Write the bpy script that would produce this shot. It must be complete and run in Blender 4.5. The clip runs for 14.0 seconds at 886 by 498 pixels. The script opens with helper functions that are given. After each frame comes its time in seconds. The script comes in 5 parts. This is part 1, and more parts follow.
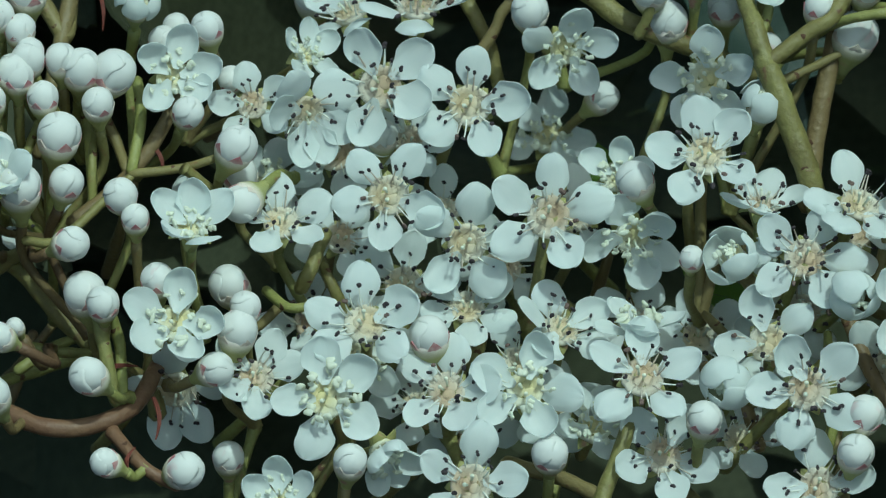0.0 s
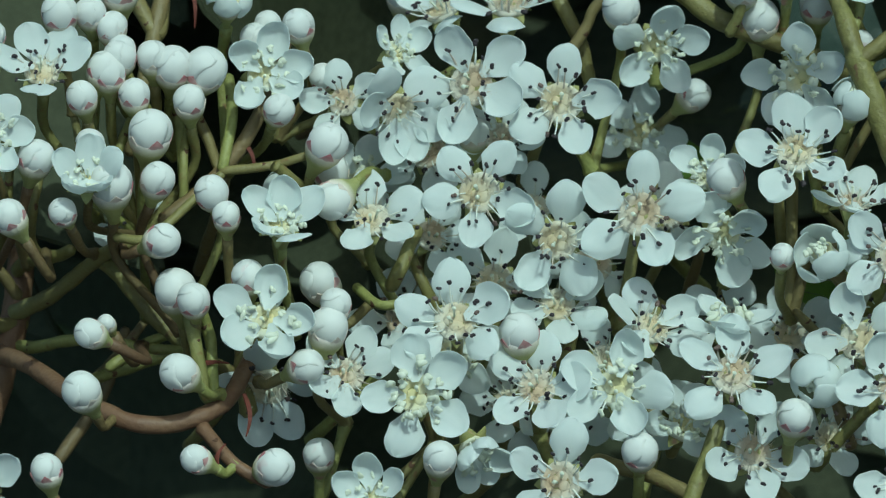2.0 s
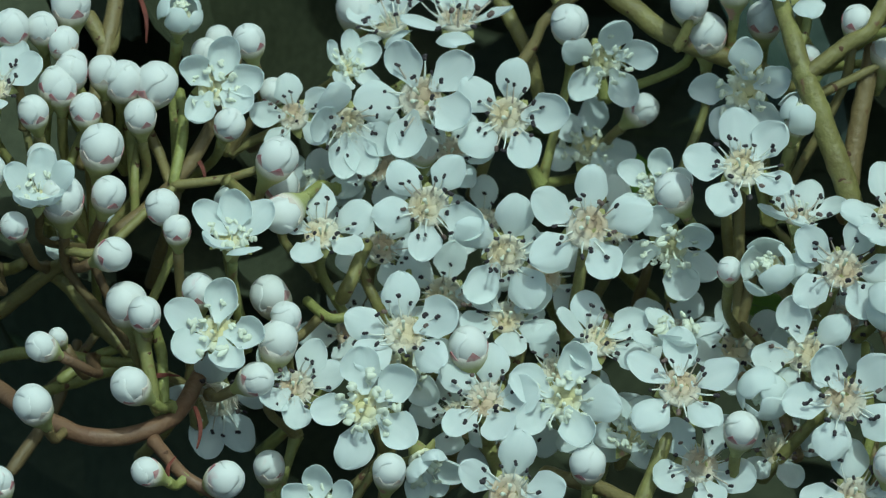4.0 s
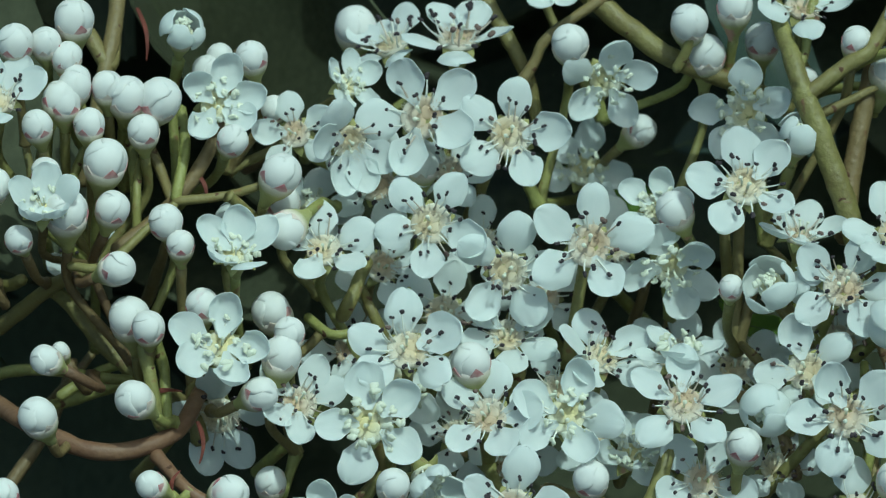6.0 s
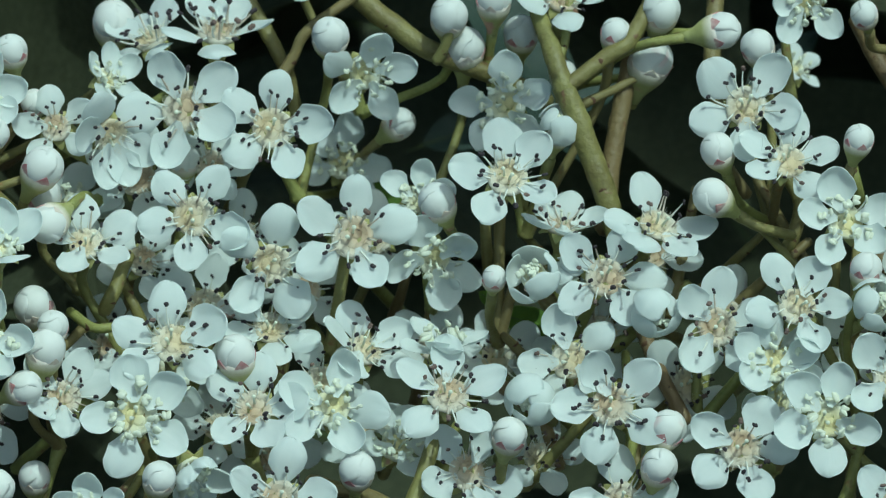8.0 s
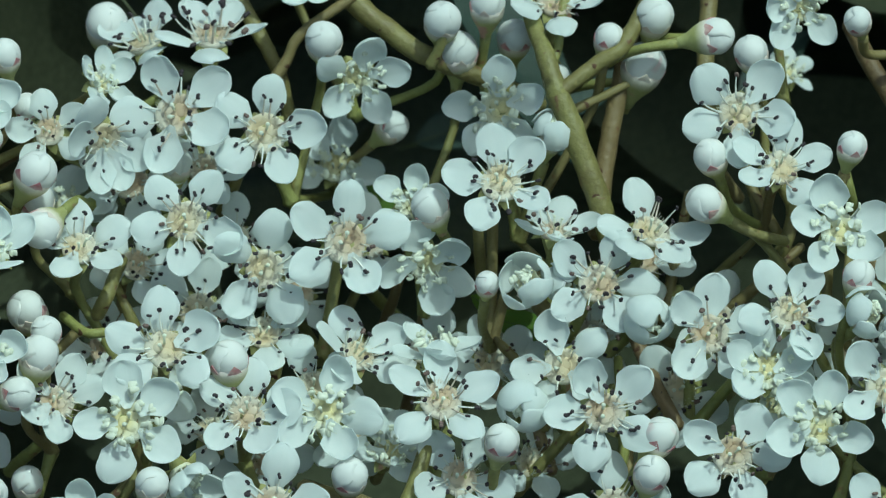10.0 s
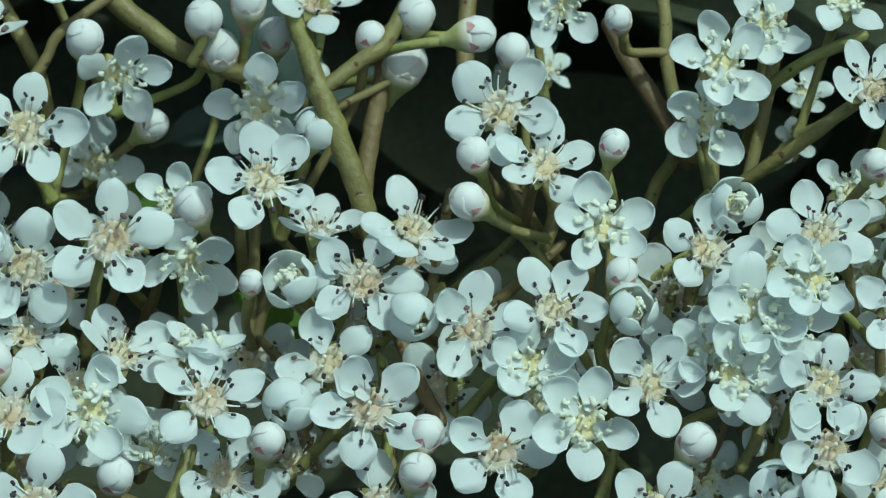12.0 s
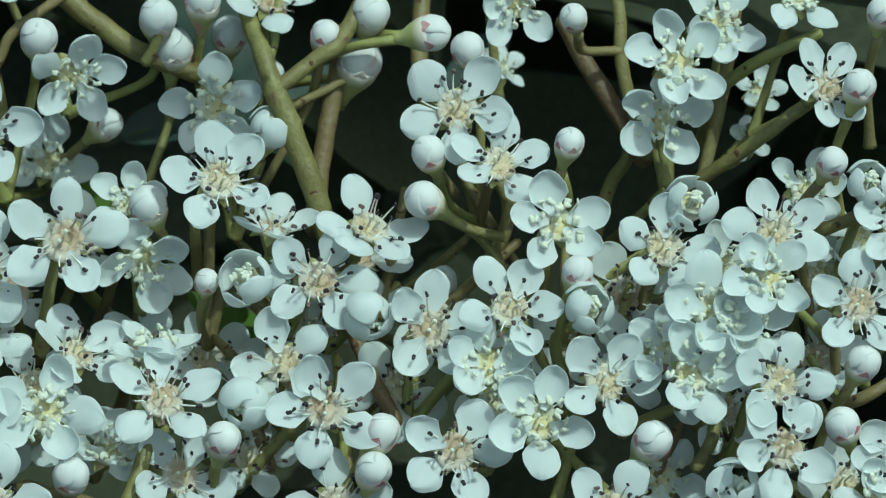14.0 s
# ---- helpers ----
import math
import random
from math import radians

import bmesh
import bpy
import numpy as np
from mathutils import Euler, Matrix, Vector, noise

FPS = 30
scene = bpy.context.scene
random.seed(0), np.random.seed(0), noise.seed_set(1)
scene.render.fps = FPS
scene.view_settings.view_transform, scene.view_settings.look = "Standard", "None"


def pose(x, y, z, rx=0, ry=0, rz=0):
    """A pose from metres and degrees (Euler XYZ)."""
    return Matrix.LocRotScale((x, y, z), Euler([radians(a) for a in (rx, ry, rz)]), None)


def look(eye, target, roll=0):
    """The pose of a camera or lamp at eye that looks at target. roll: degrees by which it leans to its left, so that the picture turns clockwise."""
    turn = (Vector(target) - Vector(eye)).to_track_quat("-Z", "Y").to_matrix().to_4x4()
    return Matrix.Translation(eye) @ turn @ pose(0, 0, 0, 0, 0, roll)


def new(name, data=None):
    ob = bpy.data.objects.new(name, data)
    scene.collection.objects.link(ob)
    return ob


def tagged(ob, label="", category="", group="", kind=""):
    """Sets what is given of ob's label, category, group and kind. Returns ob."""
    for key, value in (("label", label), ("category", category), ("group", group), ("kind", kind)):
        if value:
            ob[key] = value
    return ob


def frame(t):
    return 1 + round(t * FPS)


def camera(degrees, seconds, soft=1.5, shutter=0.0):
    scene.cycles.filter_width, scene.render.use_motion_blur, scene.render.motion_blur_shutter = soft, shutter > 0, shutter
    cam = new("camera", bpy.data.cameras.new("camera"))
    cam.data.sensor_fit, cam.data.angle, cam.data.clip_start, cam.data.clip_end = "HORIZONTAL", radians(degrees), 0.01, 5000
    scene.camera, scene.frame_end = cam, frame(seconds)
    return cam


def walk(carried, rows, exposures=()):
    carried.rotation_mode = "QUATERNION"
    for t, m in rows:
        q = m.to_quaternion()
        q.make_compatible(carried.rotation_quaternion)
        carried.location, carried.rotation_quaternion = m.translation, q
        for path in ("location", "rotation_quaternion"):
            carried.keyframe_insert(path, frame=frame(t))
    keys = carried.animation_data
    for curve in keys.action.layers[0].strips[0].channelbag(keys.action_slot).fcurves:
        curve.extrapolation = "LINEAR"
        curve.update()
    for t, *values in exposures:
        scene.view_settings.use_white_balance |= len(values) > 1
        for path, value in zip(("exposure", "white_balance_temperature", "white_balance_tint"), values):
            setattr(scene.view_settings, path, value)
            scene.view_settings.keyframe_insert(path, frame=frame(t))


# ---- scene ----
# The flower head stands in its own axes: x to the right, y away from the eye, z up the flower head, in millimetres.
# PLACE lays them into the world: the eye looks down on the head by TILT degrees.
MM = 0.001
TILT, HEIGHT = -35.0, 0.7
PLACE = pose(0, 0, HEIGHT, TILT, 0, 0)
DISTANCE = 293.0

# ---- camera ----
cam = camera(12.0, 14.0, soft=1.2)
cam.data.dof.use_dof, cam.data.dof.focus_distance, cam.data.dof.aperture_fstop = True, 0.294, 72.0
ROWS = [
    (0.0, 0.000, 0.002, 0.001, 0.002, 0.002, -0.002),
    (0.5, -0.356, 0.022, -0.228, 0.380, -0.008, -0.033),
    (1.0, -0.049, 0.018, -0.101, 0.567, 0.014, -0.036),
    (1.5, 0.701, -0.209, 0.449, 1.119, -0.160, -0.037),
    (2.0, 1.373, -0.092, -0.081, 1.497, -0.019, -0.064),
    (2.5, 1.448, -0.174, 0.141, 1.768, -0.059, -0.118),
    (3.0, 1.354, -0.288, 0.312, 2.020, -0.113, -0.112),
    (3.5, 2.280, -1.655, 0.517, 1.920, 0.031, -0.167),
    (3.7, 3.121, -1.957, 0.921, 1.594, -0.032, -0.132),
    (5.8, -6.893, -2.769, -4.629, -0.626, 1.249, -0.304),
    (6.0, -6.718, -2.756, -4.784, -0.723, 1.295, -0.334),
    (6.5, -8.454, -2.494, -5.052, -1.846, 1.331, -0.286),
    (7.0, -10.274, -3.046, -5.990, -3.376, 1.460, -0.111),
    (7.5, -9.311, -2.503, -7.497, -4.164, 1.721, 0.098),
    (7.7, -12.440, -2.618, -7.859, -5.020, 1.773, 0.184),
    (9.8, -13.033, -2.820, -3.810, -5.140, 1.055, 0.026),
    (10.0, -13.033, -2.820, -3.810, -5.232, 1.078, 0.026),
    (10.5, -13.499, -2.544, -3.337, -6.209, 1.019, 0.062),
    (11.0, -16.260, -2.281, -3.506, -7.801, 1.038, 0.139),
    (11.5, -17.264, -2.338, -2.969, -8.767, 0.897, 0.230),
    (12.0, -18.736, -2.193, -3.123, -9.533, 0.910, 0.309),
    (12.5, -19.801, -1.979, -3.091, -10.025, 0.890, 0.324),
    (13.0, -19.670, -2.021, -3.012, -10.201, 0.864, 0.351),
    (13.5, -20.275, -1.760, -2.904, -10.401, 0.849, 0.423),
    (14.0, -20.121, -1.798, -2.889, -10.411, 0.847, 0.417),
]
walk(cam, [(t, PLACE @ pose(MM * x, MM * (y - DISTANCE), MM * z, 90 + pitch, roll, yaw)) for t, x, y, z, yaw, pitch, roll in ROWS],
     exposures=[(0.0, -0.85, 5410, -24), (3.5, -0.81, 5410, -24), (6.5, -0.75, 5420, -24), (14.0, -0.67, 5440, -23)])

# ---- light ----
LIGHT_WAY = PLACE.to_3x3() @ Vector((-0.20, 0.73, -0.65)).normalized()
SUN_ELEVATION = math.asin(-LIGHT_WAY.z)
world = bpy.data.worlds.new("sky")
scene.world = world
world.use_nodes = True
wn = world.node_tree.nodes
sky = wn.new("ShaderNodeTexSky")
sky.sky_type, sky.sun_disc = "NISHITA", False
sky.sun_elevation = SUN_ELEVATION
sky.dust_density, sky.ozone_density = 5.0, 0.4
sky.sun_rotation = math.atan2(-LIGHT_WAY.x, -LIGHT_WAY.y)
wn["Background"].inputs["Strength"].default_value = 0.15
world.node_tree.links.new(sky.outputs["Color"], wn["Background"].inputs["Color"])
sun = new("sun", bpy.data.lights.new("sun", "SUN"))
sun.data.energy, sun.data.angle, sun.data.color = 3.0, radians(0.53), (1.0, 0.975, 0.94)
sun.matrix_world = look((0, 0, 3), Vector((0, 0, 3)) + LIGHT_WAY)


# ---- materials ----
def material(name, base, dark, rough, grain_mm, spots=None, through_light=0.0, bump=0.15, coarse_mm=6.0, spec=0.4, sheen=0.0, spot_size=1.4, spot_edge=0.62, stretch=1.0, relief_mm=0.2, tint=None):
    """A surface of two colours mixed at two scales, each object a little different, with fine relief."""
    m = bpy.data.materials.new(name)
    m.use_nodes = True
    n, l = m.node_tree.nodes, m.node_tree.links
    bsdf, out = n["Principled BSDF"], n["Material Output"]
    co, info = n.new("ShaderNodeTexCoord"), n.new("ShaderNodeObjectInfo")
    shift = n.new("ShaderNodeVectorMath")
    shift.operation = "MULTIPLY_ADD"
    l.new(info.outputs["Random"], shift.inputs[0])
    shift.inputs[1].default_value = (0.31, 0.17, 0.23)
    l.new(co.outputs["Object"], shift.inputs[2])
    fine, big = n.new("ShaderNodeTexNoise"), n.new("ShaderNodeTexNoise")
    long_grain = n.new("ShaderNodeMapping")
    long_grain.inputs["Scale"].default_value = (1 / stretch, 1, 1)
    l.new(shift.outputs["Vector"], long_grain.inputs["Vector"])
    for tex, size in ((fine, grain_mm), (big, coarse_mm)):
        l.new(long_grain.outputs["Vector"] if tex is fine else shift.outputs["Vector"], tex.inputs["Vector"])
        tex.inputs["Scale"].default_value = 1000.0 / size
        tex.inputs["Detail"].default_value = 4
    add = n.new("ShaderNodeMath")
    add.operation = "MULTIPLY_ADD"
    l.new(big.outputs["Fac"], add.inputs[0])
    add.inputs[1].default_value = 1.6
    half = n.new("ShaderNodeMath")
    half.operation = "MULTIPLY_ADD"
    l.new(fine.outputs["Fac"], half.inputs[0])
    half.inputs[1].default_value, half.inputs[2].default_value = 0.7, -0.65
    l.new(half.outputs[0], add.inputs[2])
    mix = n.new("ShaderNodeMix")
    mix.data_type = "RGBA"
    l.new(add.outputs[0], mix.inputs["Factor"])
    mix.inputs["A"].default_value, mix.inputs["B"].default_value = (*dark, 1), (*base, 1)
    colour = mix.outputs["Result"]
    if tint:
        some, turned = n.new("ShaderNodeMath"), n.new("ShaderNodeMix")
        some.operation, some.inputs[1].default_value = "POWER", 1.6
        l.new(info.outputs["Random"], some.inputs[0])
        turned.data_type = "RGBA"
        l.new(some.outputs[0], turned.inputs["Factor"])
        l.new(colour, turned.inputs["A"])
        turned.inputs["B"].default_value = (*tint, 1)
        colour = turned.outputs["Result"]
    if spots:
        spot = n.new("ShaderNodeTexNoise")
        l.new(shift.outputs["Vector"], spot.inputs["Vector"])
        spot.inputs["Scale"].default_value, spot.inputs["Detail"].default_value = 1000.0 / spot_size, 2
        ramp = n.new("ShaderNodeValToRGB")
        ramp.color_ramp.elements[0].position, ramp.color_ramp.elements[1].position = spot_edge, spot_edge + 0.1
        l.new(spot.outputs["Fac"], ramp.inputs["Fac"])
        over = n.new("ShaderNodeMix")
        over.data_type = "RGBA"
        l.new(ramp.outputs["Color"], over.inputs["Factor"])
        l.new(colour, over.inputs["A"])
        over.inputs["B"].default_value = (*spots, 1)
        colour = over.outputs["Result"]
    l.new(colour, bsdf.inputs["Base Color"])
    bsdf.inputs["Roughness"].default_value = rough
    bsdf.inputs["Specular IOR Level"].default_value = spec
    bsdf.inputs["Sheen Weight"].default_value = sheen
    relief = n.new("ShaderNodeBump")
    relief.inputs["Strength"].default_value, relief.inputs["Distance"].default_value = bump, relief_mm * 0.001
    l.new(fine.outputs["Fac"], relief.inputs["Height"])
    l.new(relief.outputs["Normal"], bsdf.inputs["Normal"])
    if through_light:
        thin, both = n.new("ShaderNodeBsdfTranslucent"), n.new("ShaderNodeMixShader")
        l.new(colour, thin.inputs["Color"])
        both.inputs["Fac"].default_value = through_light
        l.new(bsdf.outputs[0], both.inputs[1])
        l.new(thin.outputs[0], both.inputs[2])
        l.new(both.outputs[0], out.inputs["Surface"])
    return m


PETAL = material("white_petal", (0.93, 0.95, 0.935), (0.86, 0.90, 0.885), 0.65, 0.28, through_light=0.5, bump=0.3, coarse_mm=1.6, spec=0.2, stretch=6.0, relief_mm=0.08)
BUD_PETAL = material("bud_petal", (0.945, 0.945, 0.915), (0.90, 0.895, 0.86), 0.55, 0.3, spots=(0.86, 0.72, 0.71), through_light=0.3, bump=0.1, coarse_mm=2.5, spec=0.3, spot_size=1.8, spot_edge=0.68)
FILAMENT = material("white_filament", (0.90, 0.91, 0.85), (0.82, 0.82, 0.73), 0.6, 0.2, through_light=0.12, coarse_mm=1.5)
FILAMENT_OLD = material("tinted_filament", (0.72, 0.70, 0.60), (0.55, 0.42, 0.34), 0.6, 0.2, through_light=0.15, coarse_mm=1.5)
ANTHER_DARK = material("dark_anther", (0.085, 0.07, 0.075), (0.032, 0.026, 0.03), 0.8, 0.1, bump=0.5, coarse_mm=0.5, spec=0.2)
ANTHER_BROWN = material("brown_anther", (0.24, 0.17, 0.145), (0.11, 0.075, 0.07), 0.8, 0.1, bump=0.5, coarse_mm=0.5, spec=0.2)
ANTHER_PALE = material("pale_anther", (0.92, 0.93, 0.82), (0.89, 0.90, 0.74), 0.6, 0.15, through_light=0.3, bump=0.2, coarse_mm=0.8)


def disc_material(name, middle, rim):
    """The felted cup of a flower: its own colour in the hollow, paler to the rim."""
    m = material(name, rim, tuple(0.94 * c for c in rim), 0.7, 0.25, through_light=0.22, bump=0.2, coarse_mm=0.8, sheen=0.2)
    n, l = m.node_tree.nodes, m.node_tree.links
    bsdf, thin = n["Principled BSDF"], n["Translucent BSDF"]
    pale = bsdf.inputs["Base Color"].links[0].from_socket
    co, apart, far, wave = n.new("ShaderNodeTexCoord"), n.new("ShaderNodeVectorMath"), n.new("ShaderNodeMapRange"), n.new("ShaderNodeTexNoise")
    apart.operation, apart.inputs[1].default_value = "MULTIPLY", (1, 1, 0)
    l.new(co.outputs["Object"], apart.inputs[0])
    wave.inputs["Scale"].default_value = 1800.0
    bent, size = n.new("ShaderNodeVectorMath"), n.new("ShaderNodeVectorMath")
    bent.operation, size.operation = "MULTIPLY_ADD", "LENGTH"
    bent.inputs[1].default_value = (0.0006, 0.0006, 0)
    l.new(wave.outputs["Color"], bent.inputs[0])
    l.new(apart.outputs["Vector"], bent.inputs[2])
    l.new(bent.outputs["Vector"], size.inputs[0])
    far.inputs["From Min"].default_value, far.inputs["From Max"].default_value = 0.00035, 0.0012
    l.new(size.outputs["Value"], far.inputs["Value"])
    mix = n.new("ShaderNodeMix")
    mix.data_type = "RGBA"
    l.new(far.outputs["Result"], mix.inputs["Factor"])
    mix.inputs["A"].default_value = (*middle, 1)
    l.new(pale, mix.inputs["B"])
    l.new(mix.outputs["Result"], bsdf.inputs["Base Color"])
    l.new(mix.outputs["Result"], thin.inputs["Color"])
    return m


DISC_TAN = disc_material("tan_disc", (0.70, 0.55, 0.37), (0.82, 0.76, 0.63))
DISC_CREAM = disc_material("cream_disc", (0.78, 0.66, 0.43), (0.86, 0.81, 0.67))
DISC_YELLOW = disc_material("yellow_disc", (0.84, 0.76, 0.42), (0.90, 0.89, 0.72))
CALYX = material("green_calyx", (0.42, 0.40, 0.16), (0.28, 0.27, 0.09), 0.55, 0.3, spots=(0.38, 0.22, 0.14), bump=0.3, coarse_mm=2.0)
SEPAL_PALE = material("pale_sepal", (0.74, 0.69, 0.58), (0.66, 0.52, 0.46), 0.55, 0.2, bump=0.3, coarse_mm=0.8)


def blotched_sepal():
    """A cream lobe with a dull crimson blotch towards its tip."""
    m = material("pink_sepal", (0.78, 0.72, 0.60), (0.72, 0.56, 0.50), 0.55, 0.2, bump=0.3, coarse_mm=0.8)
    n, l = m.node_tree.nodes, m.node_tree.links
    bsdf = n["Principled BSDF"]
    pale = bsdf.inputs["Base Color"].links[0].from_socket
    co, apart, wave, high, uneven, over = (n.new("ShaderNode" + k) for k in ("TexCoord", "SeparateXYZ", "TexNoise", "MapRange", "Math", "Mix"))
    info = n.new("ShaderNodeObjectInfo")
    l.new(co.outputs["Object"], apart.inputs[0])
    wave.noise_dimensions, wave.inputs["Scale"].default_value = "4D", 2200.0
    shift = n.new("ShaderNodeMath")
    shift.operation, shift.inputs[1].default_value = "MULTIPLY", 60.0
    l.new(info.outputs["Random"], shift.inputs[0])
    l.new(shift.outputs[0], wave.inputs["W"])
    l.new(co.outputs["Object"], wave.inputs["Vector"])
    high.inputs["From Min"].default_value, high.inputs["From Max"].default_value = -0.0007, -0.0001
    high.inputs["To Min"].default_value, high.inputs["To Max"].default_value = -0.6, 0.2
    l.new(apart.outputs["Z"], high.inputs["Value"])
    uneven.operation, uneven.use_clamp, uneven.inputs[1].default_value = "MULTIPLY_ADD", True, 1.35
    l.new(wave.outputs["Fac"], uneven.inputs[0])
    l.new(high.outputs["Result"], uneven.inputs[2])
    over.data_type = "RGBA"
    l.new(uneven.outputs[0], over.inputs["Factor"])
    l.new(pale, over.inputs["A"])
    over.inputs["B"].default_value = (0.45, 0.18, 0.20, 1)
    l.new(over.outputs["Result"], bsdf.inputs["Base Color"])
    return m


SEPAL = blotched_sepal()


def blush_calyx():
    """Cream flushed with pink at the rim of the bud, turning yellow-green down to the stalk."""
    m = material("blushed_calyx", (0.46, 0.46, 0.18), (0.34, 0.34, 0.11), 0.55, 0.3, spots=(0.44, 0.26, 0.18), bump=0.25, coarse_mm=1.6, spec=0.3)
    n, l = m.node_tree.nodes, m.node_tree.links
    bsdf = n["Principled BSDF"]
    green = bsdf.inputs["Base Color"].links[0].from_socket
    co, apart, wave = n.new("ShaderNodeTexCoord"), n.new("ShaderNodeSeparateXYZ"), n.new("ShaderNodeTexNoise")
    wave.inputs["Scale"].default_value = 1100.0
    l.new(co.outputs["Object"], apart.inputs[0])
    high = n.new("ShaderNodeMapRange")
    high.inputs["From Min"].default_value, high.inputs["From Max"].default_value = -0.0011, -0.00025
    l.new(apart.outputs["Z"], high.inputs["Value"])
    uneven = n.new("ShaderNodeMath")
    uneven.operation, uneven.use_clamp = "MULTIPLY_ADD", True
    l.new(wave.outputs["Fac"], uneven.inputs[0])
    uneven.inputs[1].default_value = 0.8
    less = n.new("ShaderNodeMath")
    less.inputs[1].default_value = -0.4
    l.new(high.outputs["Result"], less.inputs[0])
    l.new(less.outputs[0], uneven.inputs[2])
    pink, over = n.new("ShaderNodeMix"), n.new("ShaderNodeMix")
    pink.data_type = over.data_type = "RGBA"
    l.new(wave.outputs["Fac"], pink.inputs["Factor"])
    pink.inputs["A"].default_value, pink.inputs["B"].default_value = (0.79, 0.64, 0.60, 1), (0.89, 0.87, 0.79, 1)
    l.new(uneven.outputs[0], over.inputs["Factor"])
    l.new(green, over.inputs["A"])
    l.new(pink.outputs["Result"], over.inputs["B"])
    l.new(over.outputs["Result"], bsdf.inputs["Base Color"])
    return m


BLUSH_CALYX = blush_calyx()
PEDICEL = material("olive_pedicel", (0.36, 0.37, 0.115), (0.19, 0.19, 0.055), 0.45, 0.3, spots=(0.23, 0.15, 0.06), bump=0.5, coarse_mm=2.2, spot_size=0.9, spot_edge=0.64, tint=(0.22, 0.17, 0.075))
# Browner, darker copy of the olive pedicel: the colour holds the shade on it.
SHADED_PEDICEL = material("shaded_brown_pedicel", (0.21, 0.165, 0.065), (0.11, 0.08, 0.035), 0.5, 0.3, spots=(0.13, 0.075, 0.04), bump=0.5, coarse_mm=2.2, spot_size=0.9, spot_edge=0.64, tint=(0.15, 0.09, 0.05))
STEM = material("brown_green_stem", (0.29, 0.275, 0.09), (0.14, 0.115, 0.04), 0.45, 0.4, spots=(0.17, 0.10, 0.05), bump=0.6, coarse_mm=3.0, spot_size=0.8, spot_edge=0.66, tint=(0.20, 0.14, 0.07))
RED_STEM = material("reddish_stem", (0.25, 0.155, 0.085), (0.14, 0.07, 0.042), 0.5, 0.5, spots=(0.09, 0.05, 0.03), bump=0.5, coarse_mm=6.0, spot_size=1.1, spot_edge=0.7)
LEAF = material("dark_leaf", (0.105, 0.115, 0.066), (0.062, 0.068, 0.039), 0.6, 1.0, bump=0.4, coarse_mm=14.0, spec=0.2, through_light=0.22)
YOUNG_LEAF = material("young_leaf", (0.16, 0.26, 0.03), (0.10, 0.18, 0.02), 0.45, 0.8, bump=0.3, coarse_mm=6.0, spec=0.3, through_light=0.3)
GREY_LEAF = material("blue_green_leaf", (0.045, 0.072, 0.055), (0.028, 0.045, 0.034), 0.4, 0.8, bump=0.3, coarse_mm=8.0, spec=0.5, through_light=0.08)
RIB = material("leaf_rib", (0.09, 0.12, 0.04), (0.06, 0.07, 0.025), 0.45, 0.8, bump=0.3, coarse_mm=8.0)
BRACT = material("dry_bract", (0.22, 0.06, 0.04), (0.10, 0.03, 0.022), 0.7, 0.3, bump=0.4, coarse_mm=1.5)
SOIL = material("leaf_litter", (0.032, 0.025, 0.017), (0.014, 0.011, 0.008), 0.95, 15.0, spots=(0.022, 0.027, 0.012), bump=1.0, coarse_mm=120.0, spot_size=60.0)
DRY = material("dry_scale", (0.14, 0.075, 0.04), (0.07, 0.035, 0.02), 0.8, 0.2, bump=0.5, coarse_mm=0.8)


# ---- shaping ----
def mesh_of(name, bm, mat):
    for f in bm.faces:
        f.smooth = True
    me = bpy.data.meshes.new(name)
    bm.to_mesh(me)
    bm.free()
    me.materials.append(mat)
    return me


def child(name, me, parent, m, label=""):
    ob = new(name, me)
    ob.parent = parent
    ob.matrix_basis = m
    return tagged(ob, label=label)


def thing(name, m, label, category, group=""):
    ob = new(name)
    ob.empty_display_size = 0.002
    ob.matrix_basis = PLACE @ m
    return tagged(ob, label, category, group)


def axes(x, y, z, at):
    m = Matrix((x, y, z)).transposed().to_4x4()
    m.translation = at
    return m


def sheet(bm, rows, thick, crisp=True):
    """A curved sheet of even thickness over a grid of points."""
    nu, nv = len(rows), len(rows[0])
    pts = np.array([[tuple(p) for p in r] for r in rows])
    du, dv = np.gradient(pts, axis=0), np.gradient(pts, axis=1)
    nor = np.cross(du, dv)
    nor /= np.linalg.norm(nor, axis=2, keepdims=True) + 1e-12
    top = [[bm.verts.new(pts[i, j] + nor[i, j] * thick / 2) for j in range(nv)] for i in range(nu)]
    low = [[bm.verts.new(pts[i, j] - nor[i, j] * thick / 2) for j in range(nv)] for i in range(nu)]
    for i in range(nu - 1):
        for j in range(nv - 1):
            bm.faces.new((top[i][j], top[i + 1][j], top[i + 1][j + 1], top[i][j + 1]))
            bm.faces.new((low[i][j], low[i][j + 1], low[i + 1][j + 1], low[i + 1][j]))
    rim = [(i, 0) for i in range(nu)] + [(nu - 1, j) for j in range(1, nv)] + [(i, nv - 1) for i in range(nu - 2, -1, -1)] + [(0, j) for j in range(nv - 2, 0, -1)]
    for (a, b), (c, d) in zip(rim, rim[1:] + rim[:1]):
        for e in bm.faces.new((top[a][b], low[a][b], low[c][d], top[c][d])).edges:
            e.smooth = not crisp


